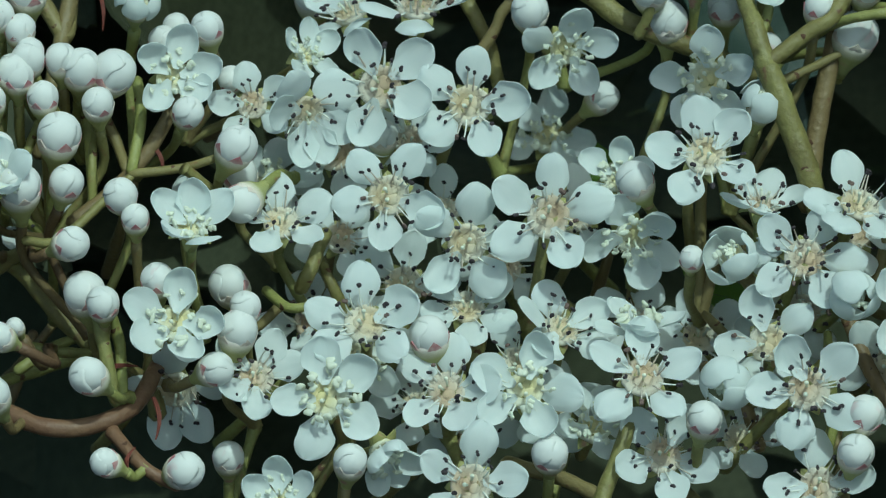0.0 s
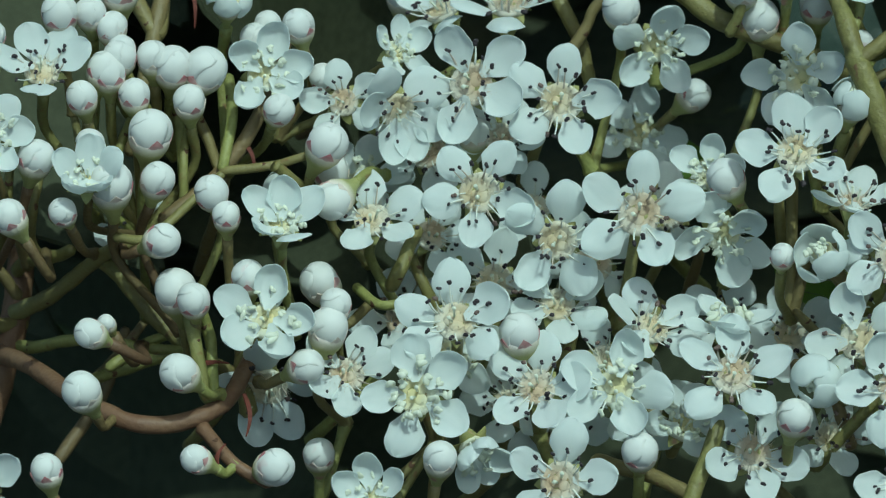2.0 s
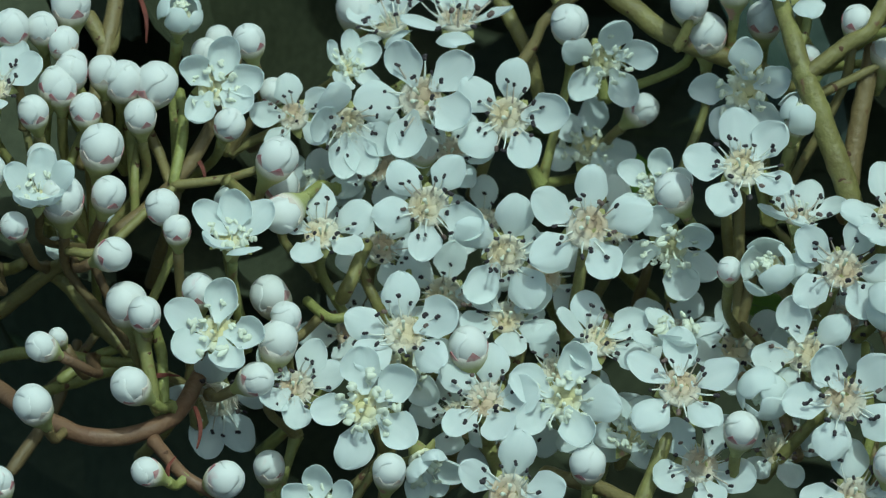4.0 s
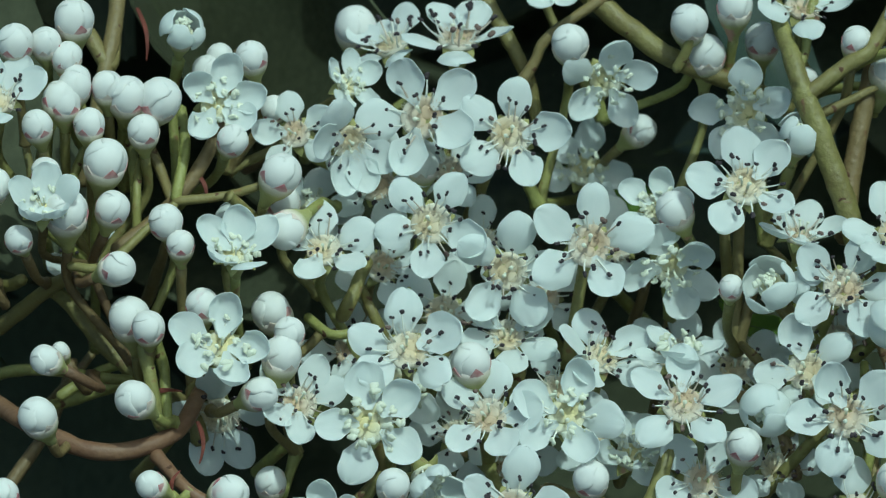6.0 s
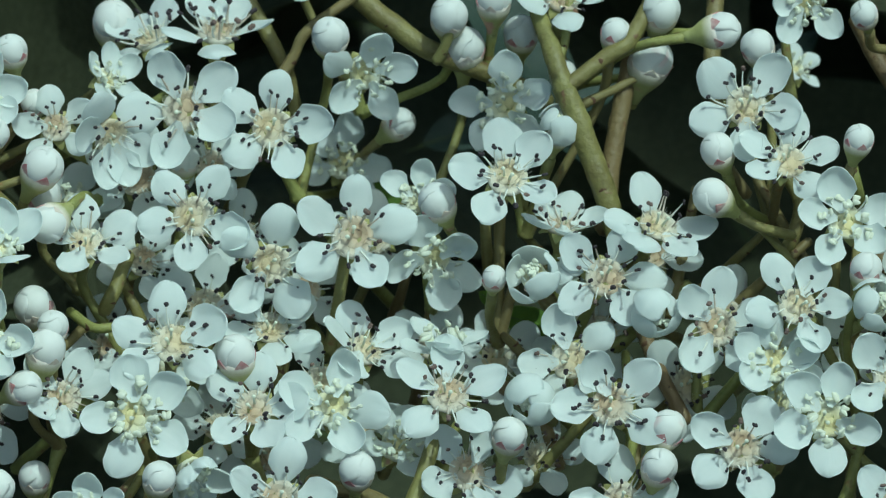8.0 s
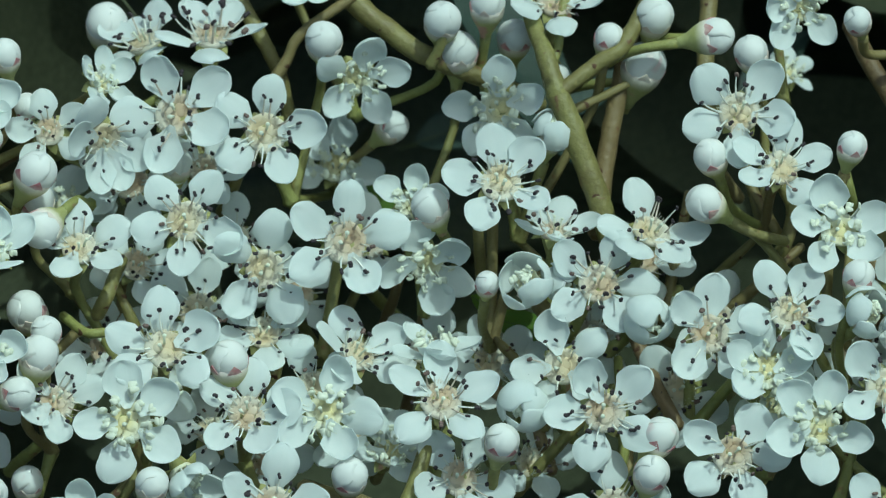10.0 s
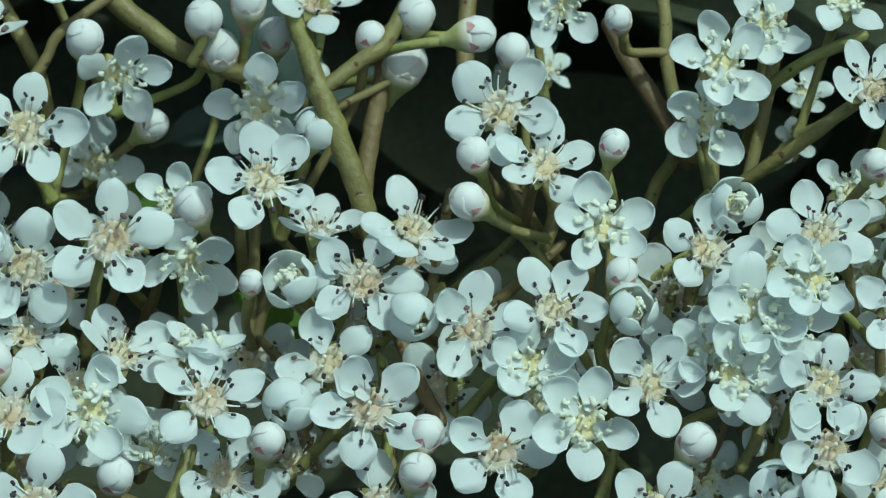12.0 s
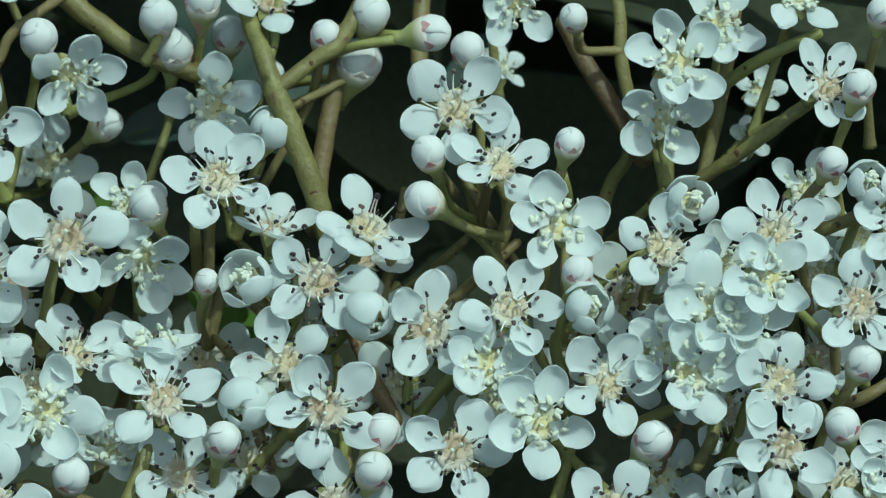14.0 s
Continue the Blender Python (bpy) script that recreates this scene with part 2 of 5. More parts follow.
def smooth_line(pts, steps):
    """Points along a smooth curve through pts."""
    pts = [Vector(p) for p in pts]
    ext = [pts[0] * 2 - pts[1], *pts, pts[-1] * 2 - pts[-2]]
    out = []
    for k in range(1, len(ext) - 2):
        a, b, c, d = ext[k - 1:k + 3]
        for s in range(steps):
            t = s / steps
            out.append(0.5 * (2 * b + (c - a) * t + (2 * a - 5 * b + 4 * c - d) * t * t + (3 * b - a - 3 * c + d) * t ** 3))
    return out + [pts[-1]]


def tube(bm, line, radii, sides=7, rough=0.0):
    """A round stem along a line, with its ends closed."""
    rings, side = [], None
    for k, p in enumerate(line):
        ahead = (line[min(k + 1, len(line) - 1)] - line[max(k - 1, 0)]).normalized()
        side = ahead.orthogonal() if side is None else side - ahead * side.dot(ahead)
        side.normalize()
        up = ahead.cross(side)
        r = radii[k]
        ring = []
        for s in range(sides):
            a = 2 * math.pi * s / sides
            q = p + (side * math.cos(a) + up * math.sin(a)) * r
            if rough:
                q += (q - p) * rough * noise.noise(q * 900)
            ring.append(bm.verts.new(q))
        rings.append(ring)
    for a, b in zip(rings, rings[1:]):
        for s in range(sides):
            bm.faces.new((a[s], a[(s + 1) % sides], b[(s + 1) % sides], b[s]))
    bm.faces.new(rings[0][::-1])
    bm.faces.new(rings[-1])


def revolve(bm, profile, sides=14, wave=0.0, seed=0):
    """Profile of (radius, height) turned about z."""
    rings = []
    for r, h in profile:
        ring = []
        for s in range(sides):
            a = 2 * math.pi * s / sides
            q = Vector((r * math.cos(a), r * math.sin(a), h))
            if wave:
                q += q.normalized() * wave * noise.noise(q * 2200 + Vector((seed, 0, 0)))
            ring.append(bm.verts.new(q))
        rings.append(ring)
    for a, b in zip(rings, rings[1:]):
        for s in range(sides):
            bm.faces.new((a[s], b[s], b[(s + 1) % sides], a[(s + 1) % sides]))
    bm.faces.new(rings[0])
    bm.faces.new(rings[-1][::-1])


# ---- shared pieces of the flowers ----
PETAL_LENGTH = 3.1 * MM


def petal_mesh(seed, hollows):
    """A rounded, spoon-like petal on a short claw, from its foot along x, its upper side to +z."""
    rng = random.Random(seed)
    wide, hollow, curl = rng.uniform(0.34, 0.405), hollows[seed % len(hollows)], rng.uniform(-0.16, 0.12)
    skew, notch, phase = rng.uniform(-0.06, 0.06), rng.uniform(0.0, 0.015), rng.uniform(0, 6)
    rows = []
    nu, nv = 16, 12
    for i in range(nu + 1):
        u = 1 - (1 - i / nu) ** 1.9
        body = math.sqrt(max(0.0, 1 - ((u - 0.52) / 0.48) ** 2)) if u > 0.1 else 0
        claw = 0.14 + 0.86 * min(1, max(0, u) / 0.42) ** 1.15
        w = wide * max(min(body, claw), 0.16 if u < 0.5 else 0.015)
        row = []
        for j in range(nv + 1):
            v = 2 * j / nv - 1
            edge = 1 + (0.055 * math.sin(7 * u + phase + (2.1 if v > 0 else 0)) + 0.02 * math.sin(19 * u + 2 * phase + 3 * v)) * abs(v)
            y = v * w * edge + skew * math.sin(math.pi * u)
            x = u - notch * (1 - abs(v)) ** 2 * max(0, u - 0.7) * 3 + 0.018 * math.sin(6 * v + phase) * max(0, u - 0.6)
            out = min(1.0, ((u - 0.52) / 0.48) ** 2 + (v * w / wide) ** 2)
            z = hollow * (0.5 * out + 0.5 * out ** 3) + curl * (u - 0.35) ** 2
            z += 0.03 * math.sin(5 * v + phase + 3 * u) * u * abs(v) + 0.012 * math.sin(9 * u + phase) + 0.03 * math.exp(-(v * 3) ** 2) * u * (1 - u) * math.copysign(1, skew)
            row.append(Vector((x, y, z)) * PETAL_LENGTH)
        rows.append(row)
    bm = bmesh.new()
    sheet(bm, rows, 0.032 * MM)
    return mesh_of("petal", bm, PETAL)


PETALS_OLD = [petal_mesh(s, (-0.13, -0.09, -0.05, 0.06, 0.11, 0.16, 0.03, -0.11)) for s in range(24)]
PETALS_NEW = [petal_mesh(40 + s, (0.10, 0.16, 0.22, 0.28, -0.08)) for s in range(15)]


def filament_mesh(seed, mat, thick, length):
    rng = random.Random(seed)
    bend, sway = rng.uniform(-0.35, 0.1), rng.uniform(-0.15, 0.15)
    line = [Vector((bend * t * t, sway * t * t, t)) * length * MM for t in (0, 0.25, 0.5, 0.75, 1)]
    bm = bmesh.new()
    tube(bm, line, [thick * MM * k for k in (1.3, 1.0, 0.85, 0.7, 0.6)], 5)
    return mesh_of("stamen", bm, mat), line[-1]


def anther_mesh(seed, mat, size):
    """A small dark shield of two lobes."""
    rng = random.Random(seed)
    bm = bmesh.new()
    for side in (-1, 1):
        start = len(bm.verts)
        bmesh.ops.create_icosphere(bm, subdivisions=1, radius=size * MM / 2,
                                   matrix=Matrix.Translation((side * size * 0.2 * MM, 0, 0)) @ Matrix.Rotation(side * 0.5, 4, "Z") @ Matrix.Diagonal((0.72, rng.uniform(0.8, 1.0), 0.6, 1)))
        bm.verts.ensure_lookup_table()
        for v in bm.verts[start:]:
            v.co += v.co * 0.14 * noise.noise(v.co * 4000 + Vector((seed, 0, 0)))
    return mesh_of("anther", bm, mat)


def pad_mesh(seed, size):
    """A broad pale anther just opened: two soft, uneven lobes with a cleft between them."""
    rng = random.Random(seed)
    bm = bmesh.new()
    for side in (-1, 1):
        start = len(bm.verts)
        bmesh.ops.create_icosphere(bm, subdivisions=2, radius=size * MM / 2,
                                   matrix=Matrix.Translation((side * size * 0.2 * MM, 0, 0)) @ Matrix.Rotation(side * rng.uniform(0.2, 0.6), 4, "Z") @ Matrix.Diagonal((0.62, rng.uniform(0.85, 1.25), rng.uniform(0.32, 0.5), 1)))
        bm.verts.ensure_lookup_table()
        for v in bm.verts[start:]:
            v.co += v.co.normalized() * 0.2 * size * MM * noise.noise(v.co * 3600 + Vector((seed, side, 0)))
    return mesh_of("anther", bm, ANTHER_PALE)


STAMENS_OLD = [filament_mesh(s, FILAMENT_OLD if s == 3 else FILAMENT, 0.065, 0.92 + 0.17 * s) for s in range(5)]
STAMENS_NEW = [filament_mesh(40 + s, FILAMENT, 0.085, 0.62 + 0.18 * s) for s in range(4)]
ANTHERS_OLD = [anther_mesh(s, ANTHER_BROWN if s == 7 else ANTHER_DARK, 0.36 + 0.012 * s) for s in range(8)]
ANTHERS_NEW = [pad_mesh(20 + s, 0.5 + 0.035 * s) for s in range(9)]


def disc_mesh(seed, mat, hairs):
    """The felted bowl in the middle: a soft rim, low carpels in the hollow, and fine hairs."""
    rng = random.Random(seed)
    bm = bmesh.new()
    revolve(bm, [(r * MM, h * MM) for r, h in ((1.0, -0.3), (1.14, -0.05), (1.12, 0.08), (1.0, 0.15), (0.82, 0.1), (0.6, 0.0), (0.35, -0.04), (0.1, -0.05))], 24, 0.14 * MM, seed)
    for k in range(3):
        a = 2.1 * k + rng.uniform(-0.4, 0.4)
        bmesh.ops.create_icosphere(bm, subdivisions=2, radius=rng.uniform(0.3, 0.4) * MM, matrix=Matrix.Translation((0.3 * MM * math.cos(a), 0.3 * MM * math.sin(a), -0.04 * MM)) @ Matrix.Diagonal((1.1, 1.1, 0.34, 1)))
    for _ in range(hairs):
        a, r = rng.uniform(0, 6.283), 1.05 * MM * math.sqrt(rng.uniform(0.15, 1))
        foot = Vector((r * math.cos(a), r * math.sin(a), 0.06 * MM))
        tip = foot * rng.uniform(1.0, 1.35) + Vector((rng.gauss(0, 0.12), rng.gauss(0, 0.12), rng.uniform(0.2, 0.5))) * MM
        tube(bm, [foot, tip], [0.014 * MM, 0.007 * MM], 3)
    return mesh_of("disc", bm, mat)


DISCS_OLD = [disc_mesh(s, DISC_TAN if s % 2 == 0 else DISC_CREAM, 150) for s in range(6)]
DISCS_NEW = [disc_mesh(10 + s, DISC_YELLOW, 60) for s in range(4)]


def style_mesh():
    bm = bmesh.new()
    tube(bm, [Vector((0, 0, 0)), Vector((0.05, 0, 0.5)) * MM, Vector((0.16, 0, 0.95)) * MM], [0.1 * MM, 0.09 * MM, 0.08 * MM], 6)
    bmesh.ops.create_icosphere(bm, subdivisions=1, radius=0.17 * MM, matrix=Matrix.Translation((0.17 * MM, 0, 1.0 * MM)) @ Matrix.Diagonal((1, 1, 0.6, 1)))
    return mesh_of("style", bm, ANTHER_PALE)


STYLE = style_mesh()


def calyx_mesh():
    bm = bmesh.new()
    revolve(bm, [(1.0 * MM, -0.02 * MM), (1.15 * MM, -0.1 * MM), (1.05 * MM, -0.7 * MM), (0.75 * MM, -1.5 * MM), (0.46 * MM, -2.2 * MM), (0.36 * MM, -2.7 * MM)], 12, 0.05 * MM)
    return mesh_of("calyx", bm, CALYX)


CALYX_MESH = calyx_mesh()


def sepal_mesh(mat, long, wide, name="sepal"):
    """A small pointed lobe from its foot along x, curved about the flower."""
    rows = []
    for i in range(5):
        u = i / 4
        w = wide * (1 - u ** 1.6) * 0.5 + 0.02
        rows.append([Vector((long * u, w * v, 0.35 * long * u * (1 - u) - 0.5 * (w * v) ** 2 / wide)) * MM for v in (-1, -0.5, 0, 0.5, 1)])
    bm = bmesh.new()
    sheet(bm, rows, 0.12 * MM)
    return mesh_of(name, bm, mat)


SEPAL_GREEN = sepal_mesh(CALYX, 1.0, 1.0)


def cap_mesh(name, mat, spread, lift, seed, sharp=1.0, flare=0.0, ragged=1.0):
    """A rounded shell of a unit ball of 1 mm radius about +z, one flank higher than the other, as petals overlap in a bud."""
    rng = random.Random(seed)
    n, rows = 12, []
    ph = rng.uniform(0, 6)
    for i in range(n + 1):
        row = []
        for j in range(n + 1):
            a, b = 2 * i / n - 1, 2 * j / n - 1
            p, q = a * math.sqrt(1 - b * b / 2), b * math.sqrt(1 - a * a / 2)
            t = math.hypot(p, q) * spread * (1 + ragged * (0.05 * math.sin(3 * math.atan2(q, p) + ph) + 0.035 * math.sin(5 * math.atan2(q, p) - 2 * ph)))
            f = math.atan2(q, p)
            r = (1 + lift * (q * 0.5 + 0.5) + flare * (t / spread) ** 4 + 0.015 * math.sin(4 * f + ph) * t) * MM
            row.append(Vector((r * math.sin(t) * math.cos(f), r * math.sin(t) * math.sin(f), r * math.cos(t) * (1 + 0.05 * sharp))))
        rows.append(row)
    bm = bmesh.new()
    sheet(bm, rows, 0.045 * MM, False)
    return mesh_of(name, bm, mat)


BUD_CAPS = [cap_mesh("petal", BUD_PETAL, 1.36, 0.12, s) for s in range(7)]
CUP_CAPS = [cap_mesh("petal", PETAL, rng_spread, 0.14, 30 + s, flare=0.1, ragged=1.6) for s, rng_spread in enumerate((0.96, 1.04, 1.12, 1.0, 1.08, 0.92))]


def core_mesh():
    bm = bmesh.new()
    bmesh.ops.create_icosphere(bm, subdivisions=3, radius=0.91 * MM)
    return mesh_of("corolla", bm, BUD_PETAL)


CORE = core_mesh()


def bud_calyx_mesh():
    bm = bmesh.new()
    revolve(bm, [(0.94, -0.12), (1.03, -0.24), (1.04, -0.46), (0.97, -0.8), (0.78, -1.2), (0.53, -1.6), (0.36, -2.0), (0.29, -2.4)], 16)
    bmesh.ops.scale(bm, vec=(MM, MM, MM), verts=bm.verts)
    return mesh_of("calyx", bm, BLUSH_CALYX)


BUD_CALYX = bud_calyx_mesh()


def bud_sepal_mesh(mat, top, wide):
    """A small pointed lobe that lies on the lower side of a bud of 1 mm radius."""
    rows = []
    for i in range(6):
        u = i / 5
        t = radians(132 - (132 - top) * u)
        half = radians(wide) * (1 - u ** 1.8) + 0.01
        rows.append([Vector((math.sin(t) * math.cos(v * half), math.sin(t) * math.sin(v * half), math.cos(t))) * 1.075 * MM for v in (-1, -0.5, 0, 0.5, 1)])
    bm = bmesh.new()
    sheet(bm, rows, 0.05 * MM)
    return mesh_of("sepal", bm, mat)


BUD_SEPALS = [bud_sepal_mesh(SEPAL, 84, 30), bud_sepal_mesh(SEPAL_PALE, 90, 27)]

# Joints of the branches, from which the flower stalks spring.
HUBS = []


def joint(x, y, z):
    HUBS.append(Vector((x, y, z)))


def facing(lean, toward):
    """The way a flower faces: leaning by so many degrees from the eye towards a direction on the head (90 is up)."""
    d = Vector((math.cos(radians(toward)), 0, math.sin(radians(toward))))
    return (Vector((0, -1, 0)) * math.cos(radians(lean)) + d * math.sin(radians(lean))).normalized()


def spoke(axis, angle):
    """The way across a flower that shows at that angle on the head."""
    p = Vector((math.cos(radians(angle)), 0, math.sin(radians(angle))))
    return (p - Vector((0, 1, 0)) * (axis.dot(p) / min(axis.y, -0.25))).normalized()


def stalk(parent, inverse, foot, axis, thick, to=None):
    """The stalk from below a flower or bud to the nearest joint of the branches."""
    want = foot - axis * 4 + Vector((0, 4.5, -5.5))
    if to is None:
        near = sorted(HUBS, key=lambda h: (h - want).length)[0]
    else:
        near = Vector(to)
    way = near - foot
    if way.length > 16:
        near = foot + way * (16 / way.length)
    mid = foot - axis * min(3.5, 0.4 * way.length)
    mid2 = near * 0.75 + mid * 0.25
    line = smooth_line([foot + axis * 0.2, mid, mid2, near], 4)
    n = len(line)
    radii = [thick * (1.15 - 0.25 * math.sin(math.pi * k / (n - 1)) + 0.35 * (k / (n - 1)) ** 3) * MM for k in range(n)]
    bm = bmesh.new()
    tube(bm, [p * MM for p in line], radii, 7, 0.12)
    # Low stalks at the left get the copy with shade in its colour.
    child("pedicel", mesh_of("pedicel", bm, SHADED_PEDICEL if foot.x < -27 and foot.z < 5 else PEDICEL), parent, inverse)


FLOWER_WORDS = {
    "old": "open white five-petalled flower with dark anthers, on a green stalk",
    "new": "freshly opened white flower with pale cream stamens",
    "cup": "half-open white flower cupped round its cream stamens",
}


def flower(kind, x, y, z, r, lean, toward, petals, rise=15):
    """An open flower of radius r at (x, y, z); petals: the angles at which its petals show on the head; rise: how far they lift from flat."""
    rng = random.Random(round(x * 131 + z * 17 + y))
    axis = facing(lean, toward)
    first = spoke(axis, petals[0])
    m = axes(first, axis.cross(first), axis, Vector((x, y, z)) * MM)
    inv = m.inverted()
    root = thing("flower", m, FLOWER_WORDS[kind], "flower", "flowers of the white flower heads")
    k = r / 4.1
    foot_r = 0.85 * k
    length = (r - foot_r) / max(0.75, math.cos(radians(rise)))
    for a in petals:
        v = spoke(axis, a)
        e = radians(rise + rng.uniform(-9, 9))
        along, nor = v * math.cos(e) + axis * math.sin(e), axis * math.cos(e) - v * math.sin(e)
        twist = rng.uniform(-0.2, 0.2)
        across = nor.cross(along)
        nor, across = nor * math.cos(twist) + across * math.sin(twist), across * math.cos(twist) - nor * math.sin(twist)
        size = length / 3.1 * rng.uniform(0.9, 1.0)
        pm = axes(along, across, nor, (Vector((x, y, z)) + v * foot_r - axis * 0.1) * MM) @ Matrix.Diagonal((size, size * rng.uniform(0.96, 1.08), size, 1))
        child("petal", rng.choice(PETALS_OLD if kind == "old" else PETALS_NEW), root, inv @ pm)
    old = kind == "old"
    child("disc", rng.choice(DISCS_OLD if old else DISCS_NEW), root, pose(0, 0, 0, 0, 0, rng.uniform(0, 360)) @ Matrix.Scale(k * (1.18 if old else 1.15), 4), "felted tan middle" if old else "cream middle")
    child("calyx", CALYX_MESH, root, Matrix.Scale(k, 4))
    for s in range(2):
        child("style", STYLE, root, pose(0.25 * k * MM * math.cos(2.1 * s), 0.25 * k * MM * math.sin(2.1 * s), 0.2 * MM, 0, 0, 120 * s) @ Matrix.Scale(k, 4))
    for s in range(5):
        child("sepal", SEPAL_GREEN, root, pose(0, 0, -0.15 * MM, 0, 0, 36 + 72 * s) @ pose(0.9 * k * MM, 0, 0, 0, 35, 0))
    count = rng.randint(12, 16) if old else rng.randint(13, 16)
    for s in range(count):
        turn = 360 * (s + rng.uniform(-0.4, 0.4)) / count
        ring = ((1.15 if s % 2 else 0.95) if old else (1.2, 1.1, 1.0)[s % 3]) * k * MM
        if old:
            (me, tip), out = rng.choice(STAMENS_OLD), rng.choice((rng.uniform(15, 48), rng.uniform(56, 78)))
        else:
            (me, tip), out = rng.choice(STAMENS_NEW), (0.6 if lean > 50 else 1) * (rng.uniform(52, 76), rng.uniform(34, 58), rng.uniform(12, 40))[s % 3]
        sm = pose(0, 0, 0, 0, 0, turn) @ pose(ring, 0, 0.1 * MM, 0, out, rng.uniform(-15, 15)) @ Matrix.Scale(k * rng.uniform(0.85, 1.1) * (1.2 if lean > 50 and old else 1.25 if lean > 50 else 1), 4)
        st = child("stamen", me, root, sm)
        child("anther", rng.choice(ANTHERS_OLD if old else ANTHERS_NEW), st, Matrix.Translation(tip) @ pose(0, 0, 0, rng.uniform(-35, 35), rng.uniform(-35, 25) - out * 0.8, rng.uniform(0, 180)),
              "dark purple anther" if old else "pale cream anther")
    stalk(root, inv, Vector((x, y, z)) - axis * 2.6 * k, axis, 0.42 * k)
    return root


def cup(x, y, z, r, lean, toward, gape=30, turn=0):
    """A half-open flower: five hollow petals round the stamens."""
    rng = random.Random(round(x * 77 + z * 29 + y))
    axis = facing(lean, toward)
    side = axis.orthogonal().normalized()
    m = axes(side, axis.cross(side), axis, Vector((x, y, z)) * MM)
    root = thing("flower", m, FLOWER_WORDS["cup"], "flower", "flowers of the white flower heads")
    for s in range(5):
        scale = r * (0.84, 1.02, 0.9, 1.06, 0.96)[s]
        tilt = 53 + 0.56 * gape + rng.uniform(-6, 10)
        fall = rng.uniform(14, 24) if s == 0 and gape > 22 else rng.uniform(0, 3)
        child("petal", rng.choice(CUP_CAPS), root, pose(0, 0, 0, 0, 0, turn + 72 * s + rng.uniform(-8, 8)) @ pose(0, 0, -0.9 * r * MM, 0, fall, 0) @ pose(0, 0, 0.9 * r * MM, 0, tilt, 0)
              @ pose(0, 0, 0.3 * r * MM, 0, 0, rng.uniform(-20, 20)) @ Matrix.Scale(0.76 * scale, 4))
    child("calyx", BUD_CALYX, root, pose(0, 0, -0.45 * r * MM) @ Matrix.Scale(r * 0.58, 4))
    child("disc", rng.choice(DISCS_NEW), root, pose(0, 0, -0.1 * r * MM) @ Matrix.Scale(r / 2.0, 4), "cream middle")
    for s in range(12):
        (me, tip) = rng.choice(STAMENS_NEW)
        st = child("stamen", me, root, pose(0, 0, 0.05 * r * MM, 0, 0, 30 * s) @ pose((0.42, 0.25, 0.1)[s % 3] * r * MM, 0, 0, 0, rng.uniform(-25, 10), 0) @ Matrix.Scale(r / 1.9, 4))
        child("anther", rng.choice(ANTHERS_NEW), st, Matrix.Translation(tip) @ pose(0, 0, 0, rng.uniform(-60, 60), rng.uniform(-60, 60), 0), "pale cream anther")
    for s in range(5):
        child("sepal", BUD_SEPALS[1], root, pose(0, 0, -0.4 * r * MM, 0, 0, 72 * s) @ Matrix.Scale(r * 0.62, 4), "pale pinkish sepal")
    stalk(root, m.inverted(), Vector((x, y, z)) - axis * 2.0 * r, axis, 0.42)
    return root


def bud(x, y, z, r, lean=35, toward=90, pink=0.5, to=None):
    """A round closed bud, its petals folded over one another; pink: how red its sepals are."""
    rng = random.Random(round(x * 91 + z * 37 + y))
    axis = facing(min(lean + 20, 70), toward)
    side = axis.orthogonal().normalized()
    m = axes(side, axis.cross(side), axis, Vector((x, y, z)) * MM)
    root = thing("flower_bud", m, "round white flower bud with red-tinged sepals on a green stalk" if pink > 0.4 else "round white closed flower bud on a green stalk", "flower bud", "buds of the white flower heads")
    long = Matrix.Diagonal((1, 1, 1.08, 1))
    child("corolla", CORE, root, long @ Matrix.Scale(r, 4))
    spin = rng.uniform(0, 360)
    for s in range(3):
        child("petal", rng.choice(BUD_CAPS), root, long @ pose(0, 0, 0, 0, 0, spin + 120 * s) @ pose(0, 0, 0, 0, rng.uniform(56, 70), 0) @ pose(0, 0, 0, 0, 0, rng.uniform(-14, 14)) @ Matrix.Scale(r * rng.uniform(0.92, 0.945), 4))
    child("calyx", BUD_CALYX, root, Matrix.Scale(r, 4))
    for s in range(5):
        child("sepal", BUD_SEPALS[0 if rng.random() < pink + 0.15 else 1], root, long @ pose(0, 0, 0, 0, 0, spin + 72 * s) @ Matrix.Scale(r, 4), "small reddish sepal")
    stalk(root, m.inverted(), Vector((x, y, z)) - axis * 2.35 * r, axis, 0.37, to)
    return root


